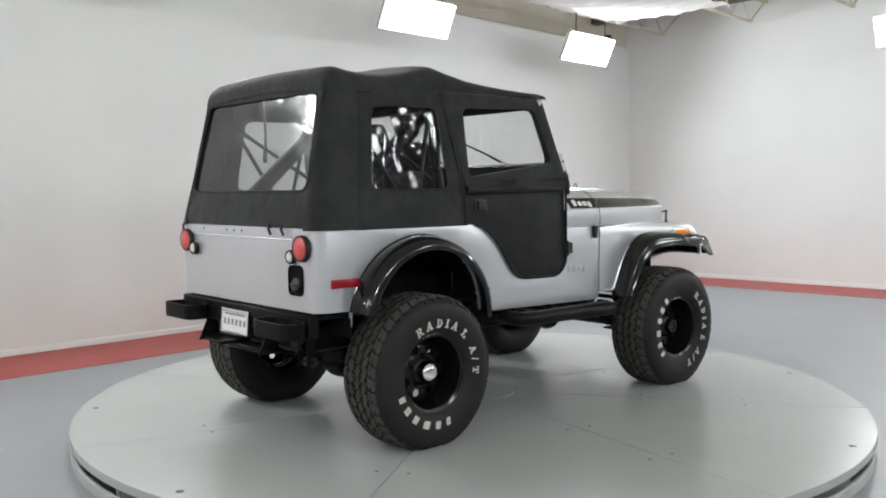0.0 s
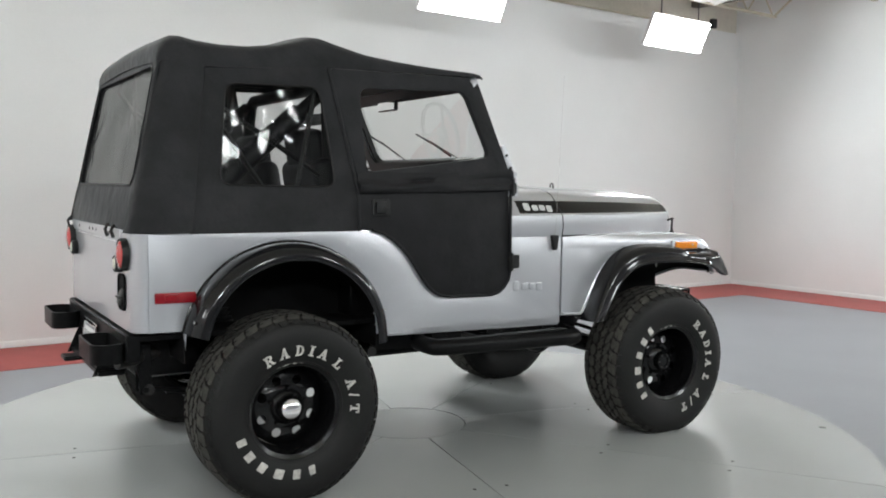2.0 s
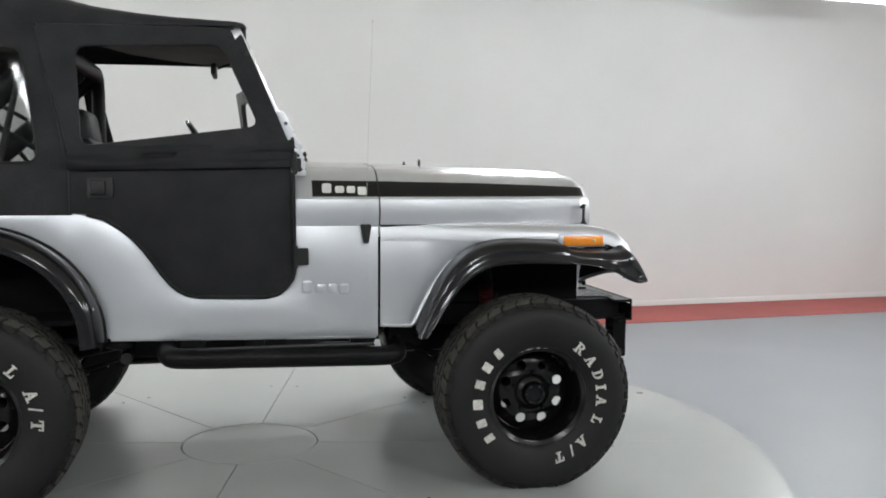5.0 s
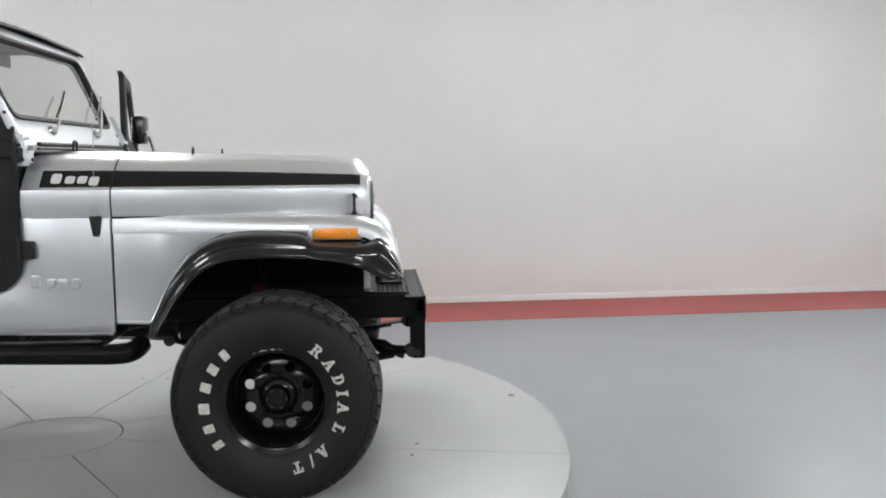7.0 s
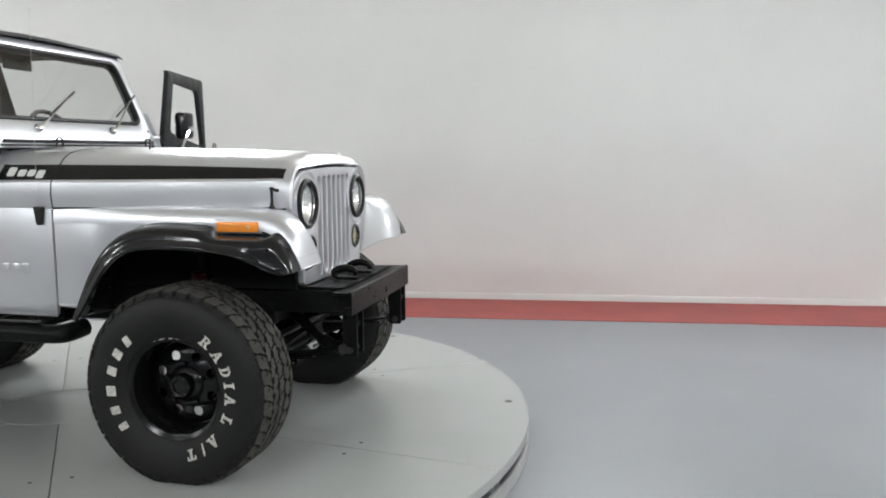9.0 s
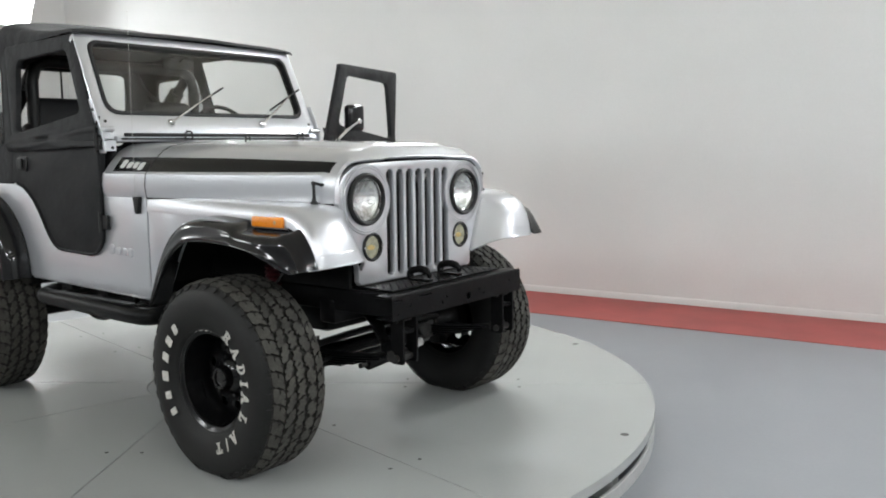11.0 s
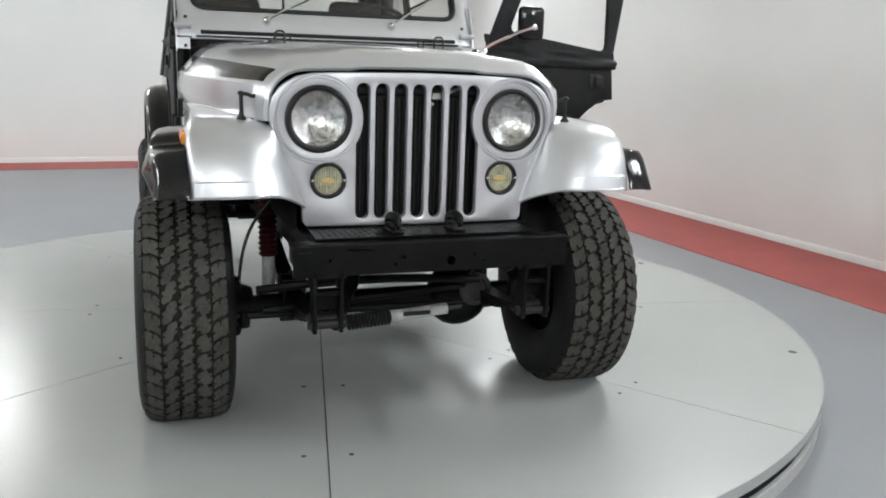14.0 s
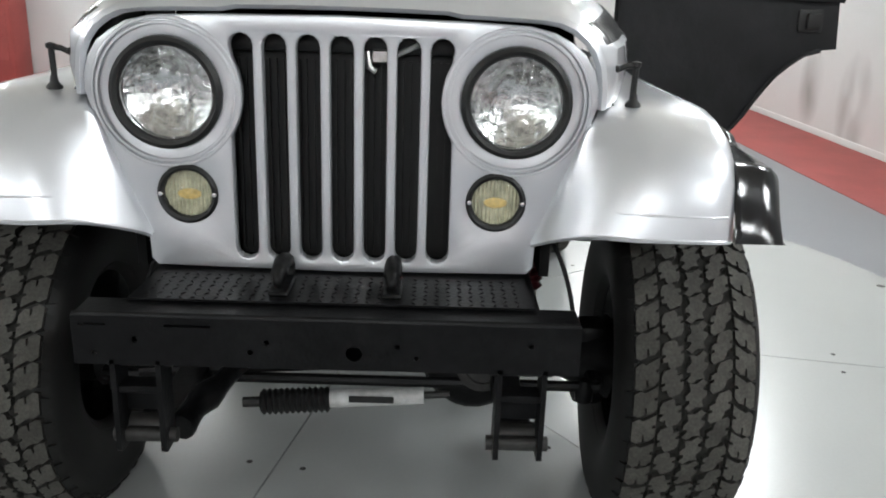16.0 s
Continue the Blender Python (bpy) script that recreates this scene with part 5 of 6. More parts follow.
for s in (-1, 1):
    bm = B()
    for x in (-1.46, -0.88):
        tube(bm, [(-1.02, s * 0.62, 1.15), (x, s * 0.585, 1.80), (x, s * 0.55, 1.88 if x < -1 else 1.93)], 0.012, 6)
    part("top_bow", bm, BLACK_TRIM, roof)

bm = B()
box(bm, (-0.02, -0.64, 1.13), (0.09, 0.64, 1.31), 0.03, 3)
part("dashboard", bm, SEAT, car, "black dashboard")
bm = B()
m = Matrix.Translation((-0.265, 0.35, 1.385)) @ Matrix.Rotation(radians(58), 4, "Y")
tube(bm, [m @ Vector((0.19 * math.cos(a), 0.19 * math.sin(a), 0)) for a in [2 * math.pi * i / 32 for i in range(32)]], 0.012, 8, closed=True)
wheel_s = part("steering_wheel", bm, BLACK_TRIM, car, "black steering wheel")
bm = B()
for a in (0, 120, 240):
    a = radians(a + 90)
    tube(bm, [m @ Vector((0.02 * math.cos(a), 0.02 * math.sin(a), -0.02)), m @ Vector((0.18 * math.cos(a), 0.18 * math.sin(a), 0))], 0.009, 6)
lathe(bm, [(0, 0.01), (0.04, 0.005), (0.045, -0.02), (0, -0.03)], m @ Vector((0, 0, -0.01)), m.to_3x3() @ Vector((0, 0, 1)), 14)
part("spokes", bm, BLACK_TRIM, wheel_s)
bm = B()
tube(bm, [m @ Vector((0, 0, -0.02)), (0.06, 0.35, 1.17)], 0.022, 8)
part("column", bm, BLACK_TRIM, wheel_s)


# ---- wheels ----
TR, TW = 0.405, 0.158
AXLE_Z = 0.384


def map_tread(u, v, r):
    return Vector((r * math.cos(u), v, r * math.sin(u)))


def tyre_mesh():
    """Carcass with rounded sidewalls and five rows of tread blocks round it; the axle lies along y."""
    bm = B()
    prof = [(0.192, 0.112), (0.197, 0.122), (0.212, 0.132), (0.240, 0.149), (0.285, 0.158), (0.325, 0.158), (0.352, 0.151), (0.368, 0.142), (0.380, 0.129), (0.388, 0.112), (0.3915, 0.08), (0.392, 0.05)]
    prof = prof + [(0.392, 0.0)] + [(r, -o) for r, o in prof[::-1]]
    lathe(bm, prof, (0, 0, 0), (0, 1, 0), 72, mats=[2 if abs(a[1]) < 0.125 and a[0] > 0.38 else 0 for a in prof])
    for o in (-1, 1):
        for r in (0.213,):
            tube(bm, [(r * math.cos(a), o * (0.1325 if r < 0.3 else 0.1555), r * math.sin(a)) for a in [2 * math.pi * i / 72 for i in range(72)]], 0.0022, 4, closed=True)
    count = 40
    pitch = 2 * math.pi / count
    lug = [(-0.47, -1), (-0.12, -1), (-0.10, -0.70), (-0.02, -0.70), (0.0, -1), (0.30, -1), (0.44, -0.55), (0.40, -0.1), (0.16, -0.05), (0.17, 0.08), (0.42, 0.1), (0.46, 0.60), (0.34, 1), (-0.40, 1), (-0.48, 0.5), (-0.38, 0.15), (-0.42, -0.4)]
    ess = [(-0.48, -0.75), (-0.34, -1), (-0.10, -1), (-0.08, -0.70), (0.0, -0.70), (0.02, -0.96), (0.16, -0.92), (0.20, -0.45), (0.34, -0.40), (0.48, -0.15), (0.48, 0.75), (0.34, 1), (0.10, 1), (0.08, 0.70), (0.0, 0.70), (-0.02, 0.96), (-0.16, 0.92), (-0.20, 0.45), (-0.34, 0.40), (-0.48, 0.15)]
    zig = [(-0.48, -0.55), (-0.30, -1), (-0.18, -0.60), (-0.10, -0.60), (-0.02, -0.98), (0.12, -0.95), (0.22, -0.55), (0.30, -0.55), (0.48, -0.70), (0.40, 0.0), (0.48, 0.55), (0.30, 1), (0.18, 0.60), (0.10, 0.60), (0.02, 0.98), (-0.12, 0.95), (-0.22, 0.55), (-0.30, 0.55), (-0.48, 0.70), (-0.40, 0.0)]
    for shape, v0, hw, turn, flip in ((lug, -0.1045, 0.0245, 0.0, -1), (ess, -0.0520, 0.0240, 0.45, 1), (zig, 0.0, 0.0240, 0.15, 1), (ess, 0.0520, 0.0240, 0.75, -1), (lug, 0.1045, 0.0245, 0.5, 1)):
        for i in range(count):
            jit = 0.03 * math.sin(i * 2.4 + v0 * 50)
            tops, lows = [], []
            for a, b in shape:
                bb = b * flip if shape is lug else b
                aa = a * flip if shape is ess else a
                v = v0 + bb * hw
                edge = max(0.0, (abs(v) - 0.080) / 0.045)
                u = (i + turn + aa + jit + 0.16 * b) * pitch
                tops.append(bm.verts.new(map_tread(u, v0 + bb * hw * 0.965, TR - 0.011 * edge ** 2)))
                lows.append(bm.verts.new(map_tread((i + turn + aa * 1.02 + jit + 0.16 * b) * pitch, v, 0.388 - 0.010 * edge)))
            n = len(shape)
            bm.faces.new(tops).material_index = 1
            for k in range(n):
                bm.faces.new((tops[k - 1], tops[k], lows[k], lows[k - 1])).material_index = 2
    # shoulder ribs running down the sidewall
    for o in (-1, 1):
        for i in range(count):
            u = (i + (0.0 if o < 0 else 0.5)) * pitch
            q = [(-0.36, 0.3875, 0.1285), (0.28, 0.3875, 0.1285), (0.20, 0.372, 0.1405), (-0.28, 0.372, 0.1405)]
            t = [bm.verts.new(map_tread(u + a * pitch, o * (v + 0.003), r)) for a, r, v in q]
            l = [bm.verts.new(map_tread(u + a * pitch * 1.1, o * (v - 0.010), r - 0.006)) for a, r, v in q]
            bm.faces.new(t).material_index = 0
            for k in range(4):
                bm.faces.new((t[k - 1], t[k], l[k], l[k - 1])).material_index = 0
    return bm


def rim_mesh():
    """Deep-dished pressed steel wheel with eight round holes and a locking hub; the outer side is -y."""
    bm = B()
    prof = [(0.190, -0.120), (0.205, -0.128), (0.208, -0.122), (0.200, -0.112), (0.190, -0.108), (0.186, -0.09), (0.180, -0.075), (0.176, -0.02), (0.174, 0.03), (0.170, 0.05), (0.184, 0.10), (0.200, 0.118), (0.205, 0.124)]
    lathe(bm, prof, (0, 0, 0), (0, 1, 0), 56)

    def depth(r):
        return lerp([(0.0, -0.032), (0.095, -0.032), (0.14, -0.028), (0.172, 0.0)], r)[0]
    holes = [circle(0.120 * math.cos(a), 0.120 * math.sin(a), 0.0205, 16) for a in [2 * math.pi * (i + 0.5) / 8 for i in range(8)]]
    sheet(bm, circle(0, 0, 0.174, 48), holes, lambda x, z: Vector((x, depth(math.hypot(x, z)), z)), (0, 0.007, 0), lip=0.0025)
    lathe(bm, [(0.078, -0.030), (0.074, -0.036), (0.058, -0.046), (0.050, -0.050), (0.047, -0.076), (0.043, -0.082), (0.030, -0.083), (0.028, -0.078), (0.0, -0.078)], (0, 0, 0), (0, 1, 0), 28)
    # valve
    tube(bm, [(0.152, -0.016, 0.03), (0.158, -0.060, 0.032)], 0.005, 6)
    return bm


def letters(start, rim, side_r=0.262):
    """Raised white sidewall lettering; the maker's word stays as plain slabs."""
    for ch, off in zip("RADIAL" + "A/T", (0, -15.5, -30.5, -42.5, -55, -73, -97, -109, -122)):
        t = letter_solid(ch, 0.044)
        a = radians(start + off)
        # letter plane: x along the sidewall clockwise as seen from outside, y outwards
        c = Vector((side_r * math.cos(a), -0.1575, side_r * math.sin(a)))
        ex = Vector((math.sin(a), 0, -math.cos(a)))
        ey = Vector((math.cos(a), 0, math.sin(a)))
        mm = Matrix((ex, ey, ex.cross(ey))).transposed().to_4x4()
        t.transform(Matrix.Translation(c) @ mm)
        part("letter", t, LETTER, rim, "raised white sidewall letter")
    for off, wd in ((165, 0.023), (149.5, 0.027), (132, 0.036), (114, 0.030), (97.5, 0.030), (82, 0.024)):
        a = radians(start + off)
        ex = Vector((math.sin(a), 0, -math.cos(a)))
        ey = Vector((math.cos(a), 0, math.sin(a)))
        c = Vector((side_r * math.cos(a), -0.1572, side_r * math.sin(a)))
        out = rounded([(-wd / 2 - 0.004, -0.020), (wd / 2 + 0.001, -0.020), (wd / 2 + 0.003, 0.020), (-wd / 2 - 0.001, 0.020)], 0.004)
        bm = B()
        sheet(bm, out, [], lambda p, q: c + ex * p + ey * q + Vector((0, -0.0012, 0)), (0, 0.003, 0))
        part("letter_slab", bm, LETTER, rim, "plain white slab on the sidewall")


TYRE = link("tyre", tyre_mesh(), [RUBBER, TREAD, GROOVE], smooth=30).data
RIMM = link("rim", rim_mesh(), RIM).data
for o in [o for o in scene.objects if o.name in ("tyre", "rim")]:
    bpy.data.objects.remove(o)


def road_wheel(x, side, spin, start=None, cap=False, track=0.772, steer=0.0):
    m = Matrix.Translation((x, side * track, AXLE_Z)) @ Matrix.Rotation(radians(steer), 4, "Z") @ (Matrix.Identity(4) if side < 0 else Matrix.Rotation(math.pi, 4, "Z")) @ Matrix.Rotation(radians(spin), 4, "Y")
    rim = new("wheel", RIMM)
    rim["label"] = "black steel wheel with white-lettered all-terrain tyre"
    rim.parent = car
    rim.matrix_local = m
    # each tyre is pressed flat where it stands
    me = TYRE.copy()
    inv = m.inverted()
    for v in me.vertices:
        w = m @ v.co
        if w.z < 0.0015:
            w.z = 0.0015
            v.co = inv @ w
        elif w.z < 0.10:
            w.y += (w.y - side * track) * 0.045 * (0.10 - w.z) / 0.10
            v.co = inv @ w
    ty = new("tyre", me)
    ty.parent = rim
    if start is not None:
        letters(start, rim)
    for k in range(5):
        bm = B()
        a = 2 * math.pi * k / 5 + 0.3
        lathe(bm, [(0.009, 0.0), (0.009, 0.012), (0.006, 0.018), (0, 0.018)], (0.083 * math.cos(a), -0.030, 0.083 * math.sin(a)), (0, -1, 0), 6)
        part("wheel_nut", bm, RIM, rim)
    for k in range(0 if cap else 6):
        bm = B()
        a = 2 * math.pi * k / 6
        lathe(bm, [(0.0045, 0.0), (0.0045, 0.005), (0, 0.005)], (0.0365 * math.cos(a), -0.082, 0.0365 * math.sin(a)), (0, -1, 0), 6)
        part("hub_bolt", bm, STEEL, rim)
    if cap:
        bm = B()
        lathe(bm, [(0.057, 0.0), (0.057, 0.042), (0.053, 0.058), (0.042, 0.072), (0.023, 0.081), (0, 0.084)], (0, -0.03, 0), (0, -1, 0), 28)
        part("hub_cap", bm, CHROME, rim, "chrome domed hub cap")
    bm = B()
    tube(bm, [(0.207 * math.cos(a), -0.124, 0.207 * math.sin(a)) for a in [radians(75 + 4 * i) for i in range(12)]], [0.002, 0.004, 0.005, 0.004, 0.006, 0.004, 0.005, 0.006, 0.004, 0.005, 0.004, 0.002], 5)
    part("balance_weight", bm, LETTER, rim)
    bm = B()
    lathe(bm, [(0.0, 0.03), (0.088, 0.03), (0.094, 0.036), (0.094, 0.09), (0.088, 0.10), (0, 0.10)], (0, 0, 0), (0, 1, 0), 28)
    part("brake_drum", bm, DARK, rim)


road_wheel(-1.094, -1, 0, 119, True, 0.712)
road_wheel(1.088, -1, 0, 51, track=0.757, steer=-2.2)
road_wheel(-1.094, 1, 20, None, False, 0.712)
road_wheel(1.088, 1, -30, steer=-2.2)

# ---- chassis ----
for s in (-1, 1):
    bm = B()
    box(bm, (-1.70, s * 0.38 - 0.035, 0.60), (0.50, s * 0.38 + 0.035, 0.70), 0.006, 1)
    box(bm, (0.48, s * 0.36 - 0.035, 0.615), (1.66, s * 0.36 + 0.035, 0.715), 0.006, 1)
    part("frame_rail", bm, CHASSIS, car)
    for ax, zc in ((1.067, 0.0), (-1.067, 0.0)):
        # leaf pack in a shallow bow, hung between front and rear eyes
        rear = ax < 0
        x0, x1 = (ax - 0.52, ax + 0.50) if rear else (ax - 0.50, ax + 0.56)
        z0, z1 = (0.455, 0.52) if rear else (0.52, 0.450)
        y = s * (0.47 if rear else 0.365)
        bm = B()
        for k in range(5):
            cut = k * 0.075
            pts = []
            for i in range(13):
                t = i / 12
                x = x0 + cut + (x1 - x0 - 2 * cut) * t
                u = (x - x0) / (x1 - x0)
                z = z0 + (z1 - z0) * u - 0.075 * math.sin(math.pi * u) - 0.010 * k + 0.01
                pts.append((x, y, z))
            rows = [[Vector((p[0], y + a, p[2] + b)) for a, b in ((-0.031, -0.004), (0.031, -0.004), (0.031, 0.004), (-0.031, 0.004))] for p in pts]
            loft(bm, rows, close=True, caps=True)
        sp = part("leaf_spring", bm, CHASSIS, car)
        for xx, zz in ((x0, z0), (x1, z1)):
            bm = B()
            lathe(bm, [(0, -0.045), (0.024, -0.045), (0.024, 0.045), (0, 0.045)], (xx, y, zz + 0.012), (0, 1, 0), 12)
            part("spring_eye", bm, STEEL, sp)
        bm = B()
        for dx in (-0.05, 0.05):
            tube(bm, [(ax + dx, y - 0.038, 0.34), (ax + dx, y - 0.038, 0.47), (ax + dx, y + 0.038, 0.47), (ax + dx, y + 0.038, 0.34)], 0.007, 6)
        box(bm, (ax - 0.07, y - 0.055, 0.318), (ax + 0.07, y + 0.055, 0.332), 0.003, 1)
        part("u_bolt", bm, STEEL, sp)
# front shackles: two long plates with cross pins
for s in (-1, 1):
    bm = B()
    for dy in (-0.042, 0.042):
        sheet(bm, rounded([(1.625, 0.433), (1.690, 0.433), (1.690, 0.640), (1.625, 0.640)], 0.012), [], lambda x, z, dy=dy: Vector((x, s * 0.358 + dy - 0.005, z)), (0, 0.010, 0))
    box(bm, (1.635, s * 0.358 - 0.04, 0.555), (1.680, s * 0.358 + 0.04, 0.570), 0.002, 1)
    box(bm, (1.630, s * 0.358 - 0.04, 0.500), (1.640, s * 0.358 + 0.04, 0.548), 0.002, 1)
    sk = part("spring_shackle", bm, CHASSIS, car)
    for z, r in ((0.457, 0.015), (0.615, 0.013)):
        bm = B()
        tube(bm, [(1.657, s * 0.358 - 0.060, z), (1.657, s * 0.358 + 0.060, z)], r, 10)
        part("shackle_pin", bm, STEEL, sk)
    # rear shackles
    bm = B()
    for dy in (-0.040, 0.034):
        box(bm, (-1.625, s * 0.47 + dy, 0.445), (-1.575, s * 0.47 + dy + 0.007, 0.665), 0.003, 1)
    tube(bm, [(-1.60, s * 0.47 - 0.05, 0.468), (-1.60, s * 0.47 + 0.05, 0.468)], 0.013, 8)
    part("spring_shackle", bm, CHASSIS, car)

# axles
for ax, diff_y in ((1.067, 0.30), (-1.067, 0.0)):
    bm = B()
    tube(bm, [(ax, -0.60, AXLE_Z - 0.012), (ax, 0.60, AXLE_Z - 0.012)], 0.036, 12)
    al = part("axle", bm, CHASSIS, car)
    bm = B()
    f = 1 if ax > 0 else -1
    lathe(bm, [(0.05, -0.15), (0.085, -0.10), (0.122, -0.03), (0.130, 0.02), (0.118, 0.055), (0.095, 0.075), (0.05, 0.088), (0, 0.09)], (ax, diff_y, AXLE_Z - 0.012), (f, 0, 0), 20)
    lathe(bm, [(0.12, -0.004), (0.134, 0.0), (0.134, 0.018), (0.12, 0.02)], (ax, diff_y, AXLE_Z - 0.012), (f, 0, 0), 20)
    part("differential", bm, CHASSIS, al)
    for k in range(10):
        bm = B()
        a = 2 * math.pi * k / 10
        lathe(bm, [(0.008, 0.0), (0.008, 0.01), (0, 0.01)], (ax + f * 0.018, diff_y + 0.124 * math.cos(a), AXLE_Z - 0.012 + 0.124 * math.sin(a)), (f, 0, 0), 6)
        part("cover_bolt", bm, STEEL, al)
    for s in (-1, 1):
        bm = B()
        box(bm, (ax - 0.05, s * 0.60 - 0.045, AXLE_Z - 0.125), (ax + 0.05, s * 0.60 + 0.045, AXLE_Z + 0.10), 0.025, 2)
        lathe(bm, [(0.0, -0.10), (0.055, -0.10), (0.09, 0.0), (0.11, 0.03), (0, 0.04)], (ax, s * 0.615, AXLE_Z), (0, s, 0), 18)
        part("knuckle" if ax > 0 else "hub_carrier", bm, CHASSIS, al)
# steering rods and the white damper with its black gaiter
bm = B()
tube(bm, [(1.225, -0.60, 0.375), (1.225, 0.60, 0.372)], 0.014, 8)
for s in (-1, 1):
    tube(bm, [(1.07, s * 0.60, 0.37), (1.16, s * 0.60, 0.36), (1.225, s * 0.59, 0.372)], [0.03, 0.022, 0.018], 8)
    lathe(bm, [(0, -0.03), (0.022, -0.025), (0.024, 0.01), (0.012, 0.03), (0, 0.03)], (1.225, s * 0.565, 0.36), (0, 0, 1), 10)
tube(bm, [(1.26, -0.50, 0.40), (1.27, 0.25, 0.452), (1.20, 0.34, 0.56)], 0.013, 8)
part("steering_rod", bm, CHASSIS, car)
bm = B()
tube(bm, [(1.30, -0.05, 0.358), (1.30, 0.175, 0.374)], 0.021, 14)
dm = part("steering_damper", bm, SHOCK_WHITE, car, "white steering damper with black gaiter")
bm = B()
prof = []
for k in range(12):
    prof += [(0.025, -0.208 + 0.0135 * k), (0.032, -0.208 + 0.0135 * k + 0.007)]
lathe(bm, [(0, -0.210)] + prof + [(0.022, -0.045)], (1.30, 0, 0.361), Vector((0, 1, 0.071)), 16)
part("gaiter", bm, BLACK_TRIM, dm)
bm = B()
box(bm, (1.3195, 0.0, 0.361), (1.3225, 0.105, 0.378), 0.001, 1)
part("maker_bar", bm, BLACK_TRIM, dm)
for p, q, r in (((1.30, -0.25, 0.344), (1.30, -0.205, 0.347), 0.013), ((1.30, 0.17, 0.374), (1.30, 0.235, 0.379), 0.009)):
    bm = B()
    tube(bm, [p, q], r, 8)
    part("rod_end", bm, STEEL, dm)
# shock absorbers with red boots
for s in (-1, 1):
    for ax, x1, z1 in ((0.985, 0.96, 0.86), (-1.16, -1.28, 0.86)):
        y = s * (0.440 if ax > 0 else 0.40)
        bm = B()
        tube(bm, [(ax, y, 0.36), (ax - 0.004, y, 0.535)], 0.024, 12)
        front = ax > 0
        sh = part("shock_absorber", bm, SHOCK_WHITE if front else CHASSIS, car, "white shock absorber with dark red ribbed boot" if front else "black rear shock absorber")
        bm = B()
        n = 13
        prof = []
        for k in range(n):
            prof += [(0.028, 0.02 * k), (0.038, 0.02 * k + 0.010)]
        lathe(bm, [(0, 0)] + prof + [(0.028, 0.02 * n), (0, 0.02 * n)], (ax - 0.004, y, 0.535), (x1 - ax, 0, z1 - 0.535), 14)
        part("boot", bm, SHOCK_RED if front else BLACK_TRIM, sh)
        bm = B()
        tube(bm, [(ax - 0.004, y, 0.78), (x1, y, z1 + 0.05)], 0.020, 10)
        part("upper_mount", bm, CHASSIS, sh)
# front crossmember, sump and steering box, which close the view under the bumper
bm = B()
box(bm, (1.20, -0.40, 0.555), (1.30, 0.40, 0.66), 0.015, 2)
box(bm, (1.34, -0.33, 0.60), (1.60, 0.33, 0.64), 0.006, 1)
part("front_crossmember", bm, CHASSIS, car)
bm = B()
box(bm, (0.55, -0.17, 0.44), (1.02, 0.17, 0.66), 0.04, 2)
part("sump", bm, CHASSIS, car)
bm = B()
lathe(bm, [(0.045, -0.10), (0.066, -0.06), (0.066, 0.0), (0.058, 0.008), (0.044, 0.010), (0.042, 0.004), (0, 0.006)], (1.235, 0.315, 0.425), (1, 0, 0.1), 24)
part("steering_box", bm, STEEL, car)
bm = B()
tube(bm, spline([(1.24, -0.52, 0.47), (1.30, -0.30, 0.50), (1.32, 0.0, 0.505), (1.30, 0.30, 0.48)], 5), 0.016, 8)
part("track_rod", bm, CHASSIS, car)
bm = B()
tube(bm, spline([(1.60, -0.31, 0.44), (1.52, -0.29, 0.455), (1.45, -0.25, 0.48), (1.36, -0.20, 0.53), (1.28, -0.19, 0.58)], 4), [0.030, 0.030, 0.026, 0.024, 0.030, 0.034, 0.030, 0.024, 0.022, 0.022, 0.026, 0.026, 0.024, 0.024, 0.024, 0.024, 0.024], 10)
part("steering_arm", bm, CHASSIS, car)
# brake hose
for s in (-1, 1):
    bm = B()
    tube(bm, spline([(1.06, s * 0.56, 0.46), (1.02, s * 0.54, 0.56), (1.0, s * 0.50, 0.66), (1.02, s * 0.43, 0.76)], 5), 0.006, 6)
    part("brake_hose", bm, BLACK_TRIM, car)
# gearbox, transfer case, shafts, exhaust
bm = B()
box(bm, (-0.55, -0.20, 0.50), (0.45, 0.20, 0.70), 0.04, 2)
box(bm, (-0.50, -0.12, 0.43), (-0.22, 0.28, 0.60), 0.04, 2)
lathe(bm, [(0, -0.25), (0.10, -0.25), (0.15, -0.1), (0.17, 0.25), (0, 0.25)], (0.25, 0.0, 0.62), (1, 0, 0), 14)
part("gearbox", bm, CHASSIS, car)
bm = B()
box(bm, (-0.62, -0.44, 0.490), (-0.02, 0.44, 0.515), 0.01, 1)
for y in (-0.40, 0.40):
    box(bm, (-0.55, y - 0.04, 0.51), (-0.1, y + 0.04, 0.61), 0.01, 1)
part("skid_plate", bm, CHASSIS, car)
bm = B()
tube(bm, [(-0.42, 0.02, 0.55), (-1.0, 0.0, 0.43)], 0.030, 10)
tube(bm, [(-0.25, 0.24, 0.52), (0.95, 0.30, 0.42)], 0.026, 10)
part("drive_shaft", bm, CHASSIS, car)
bm = B()
tube(bm, [(0.7, -0.30, 0.66), (0.2, -0.31, 0.55), (-0.5, -0.30, 0.53), (-0.95, -0.22, 0.60), (-1.25, -0.24, 0.64), (-1.66, -0.52, 0.60), (-1.72, -0.54, 0.595)], 0.026, 10)
lathe(bm, [(0.03, -0.22), (0.07, -0.19), (0.07, 0.19), (0.03, 0.22)], (-0.15, -0.30, 0.545), (1, 0, 0), 14)
part("exhaust", bm, STEEL, car)
# fuel tank under the tail
bm = B()
box(bm, (-1.63, -0.46, 0.50), (-1.18, 0.42, 0.70), 0.04, 2)
part("fuel_tank", bm, CHASSIS, car)

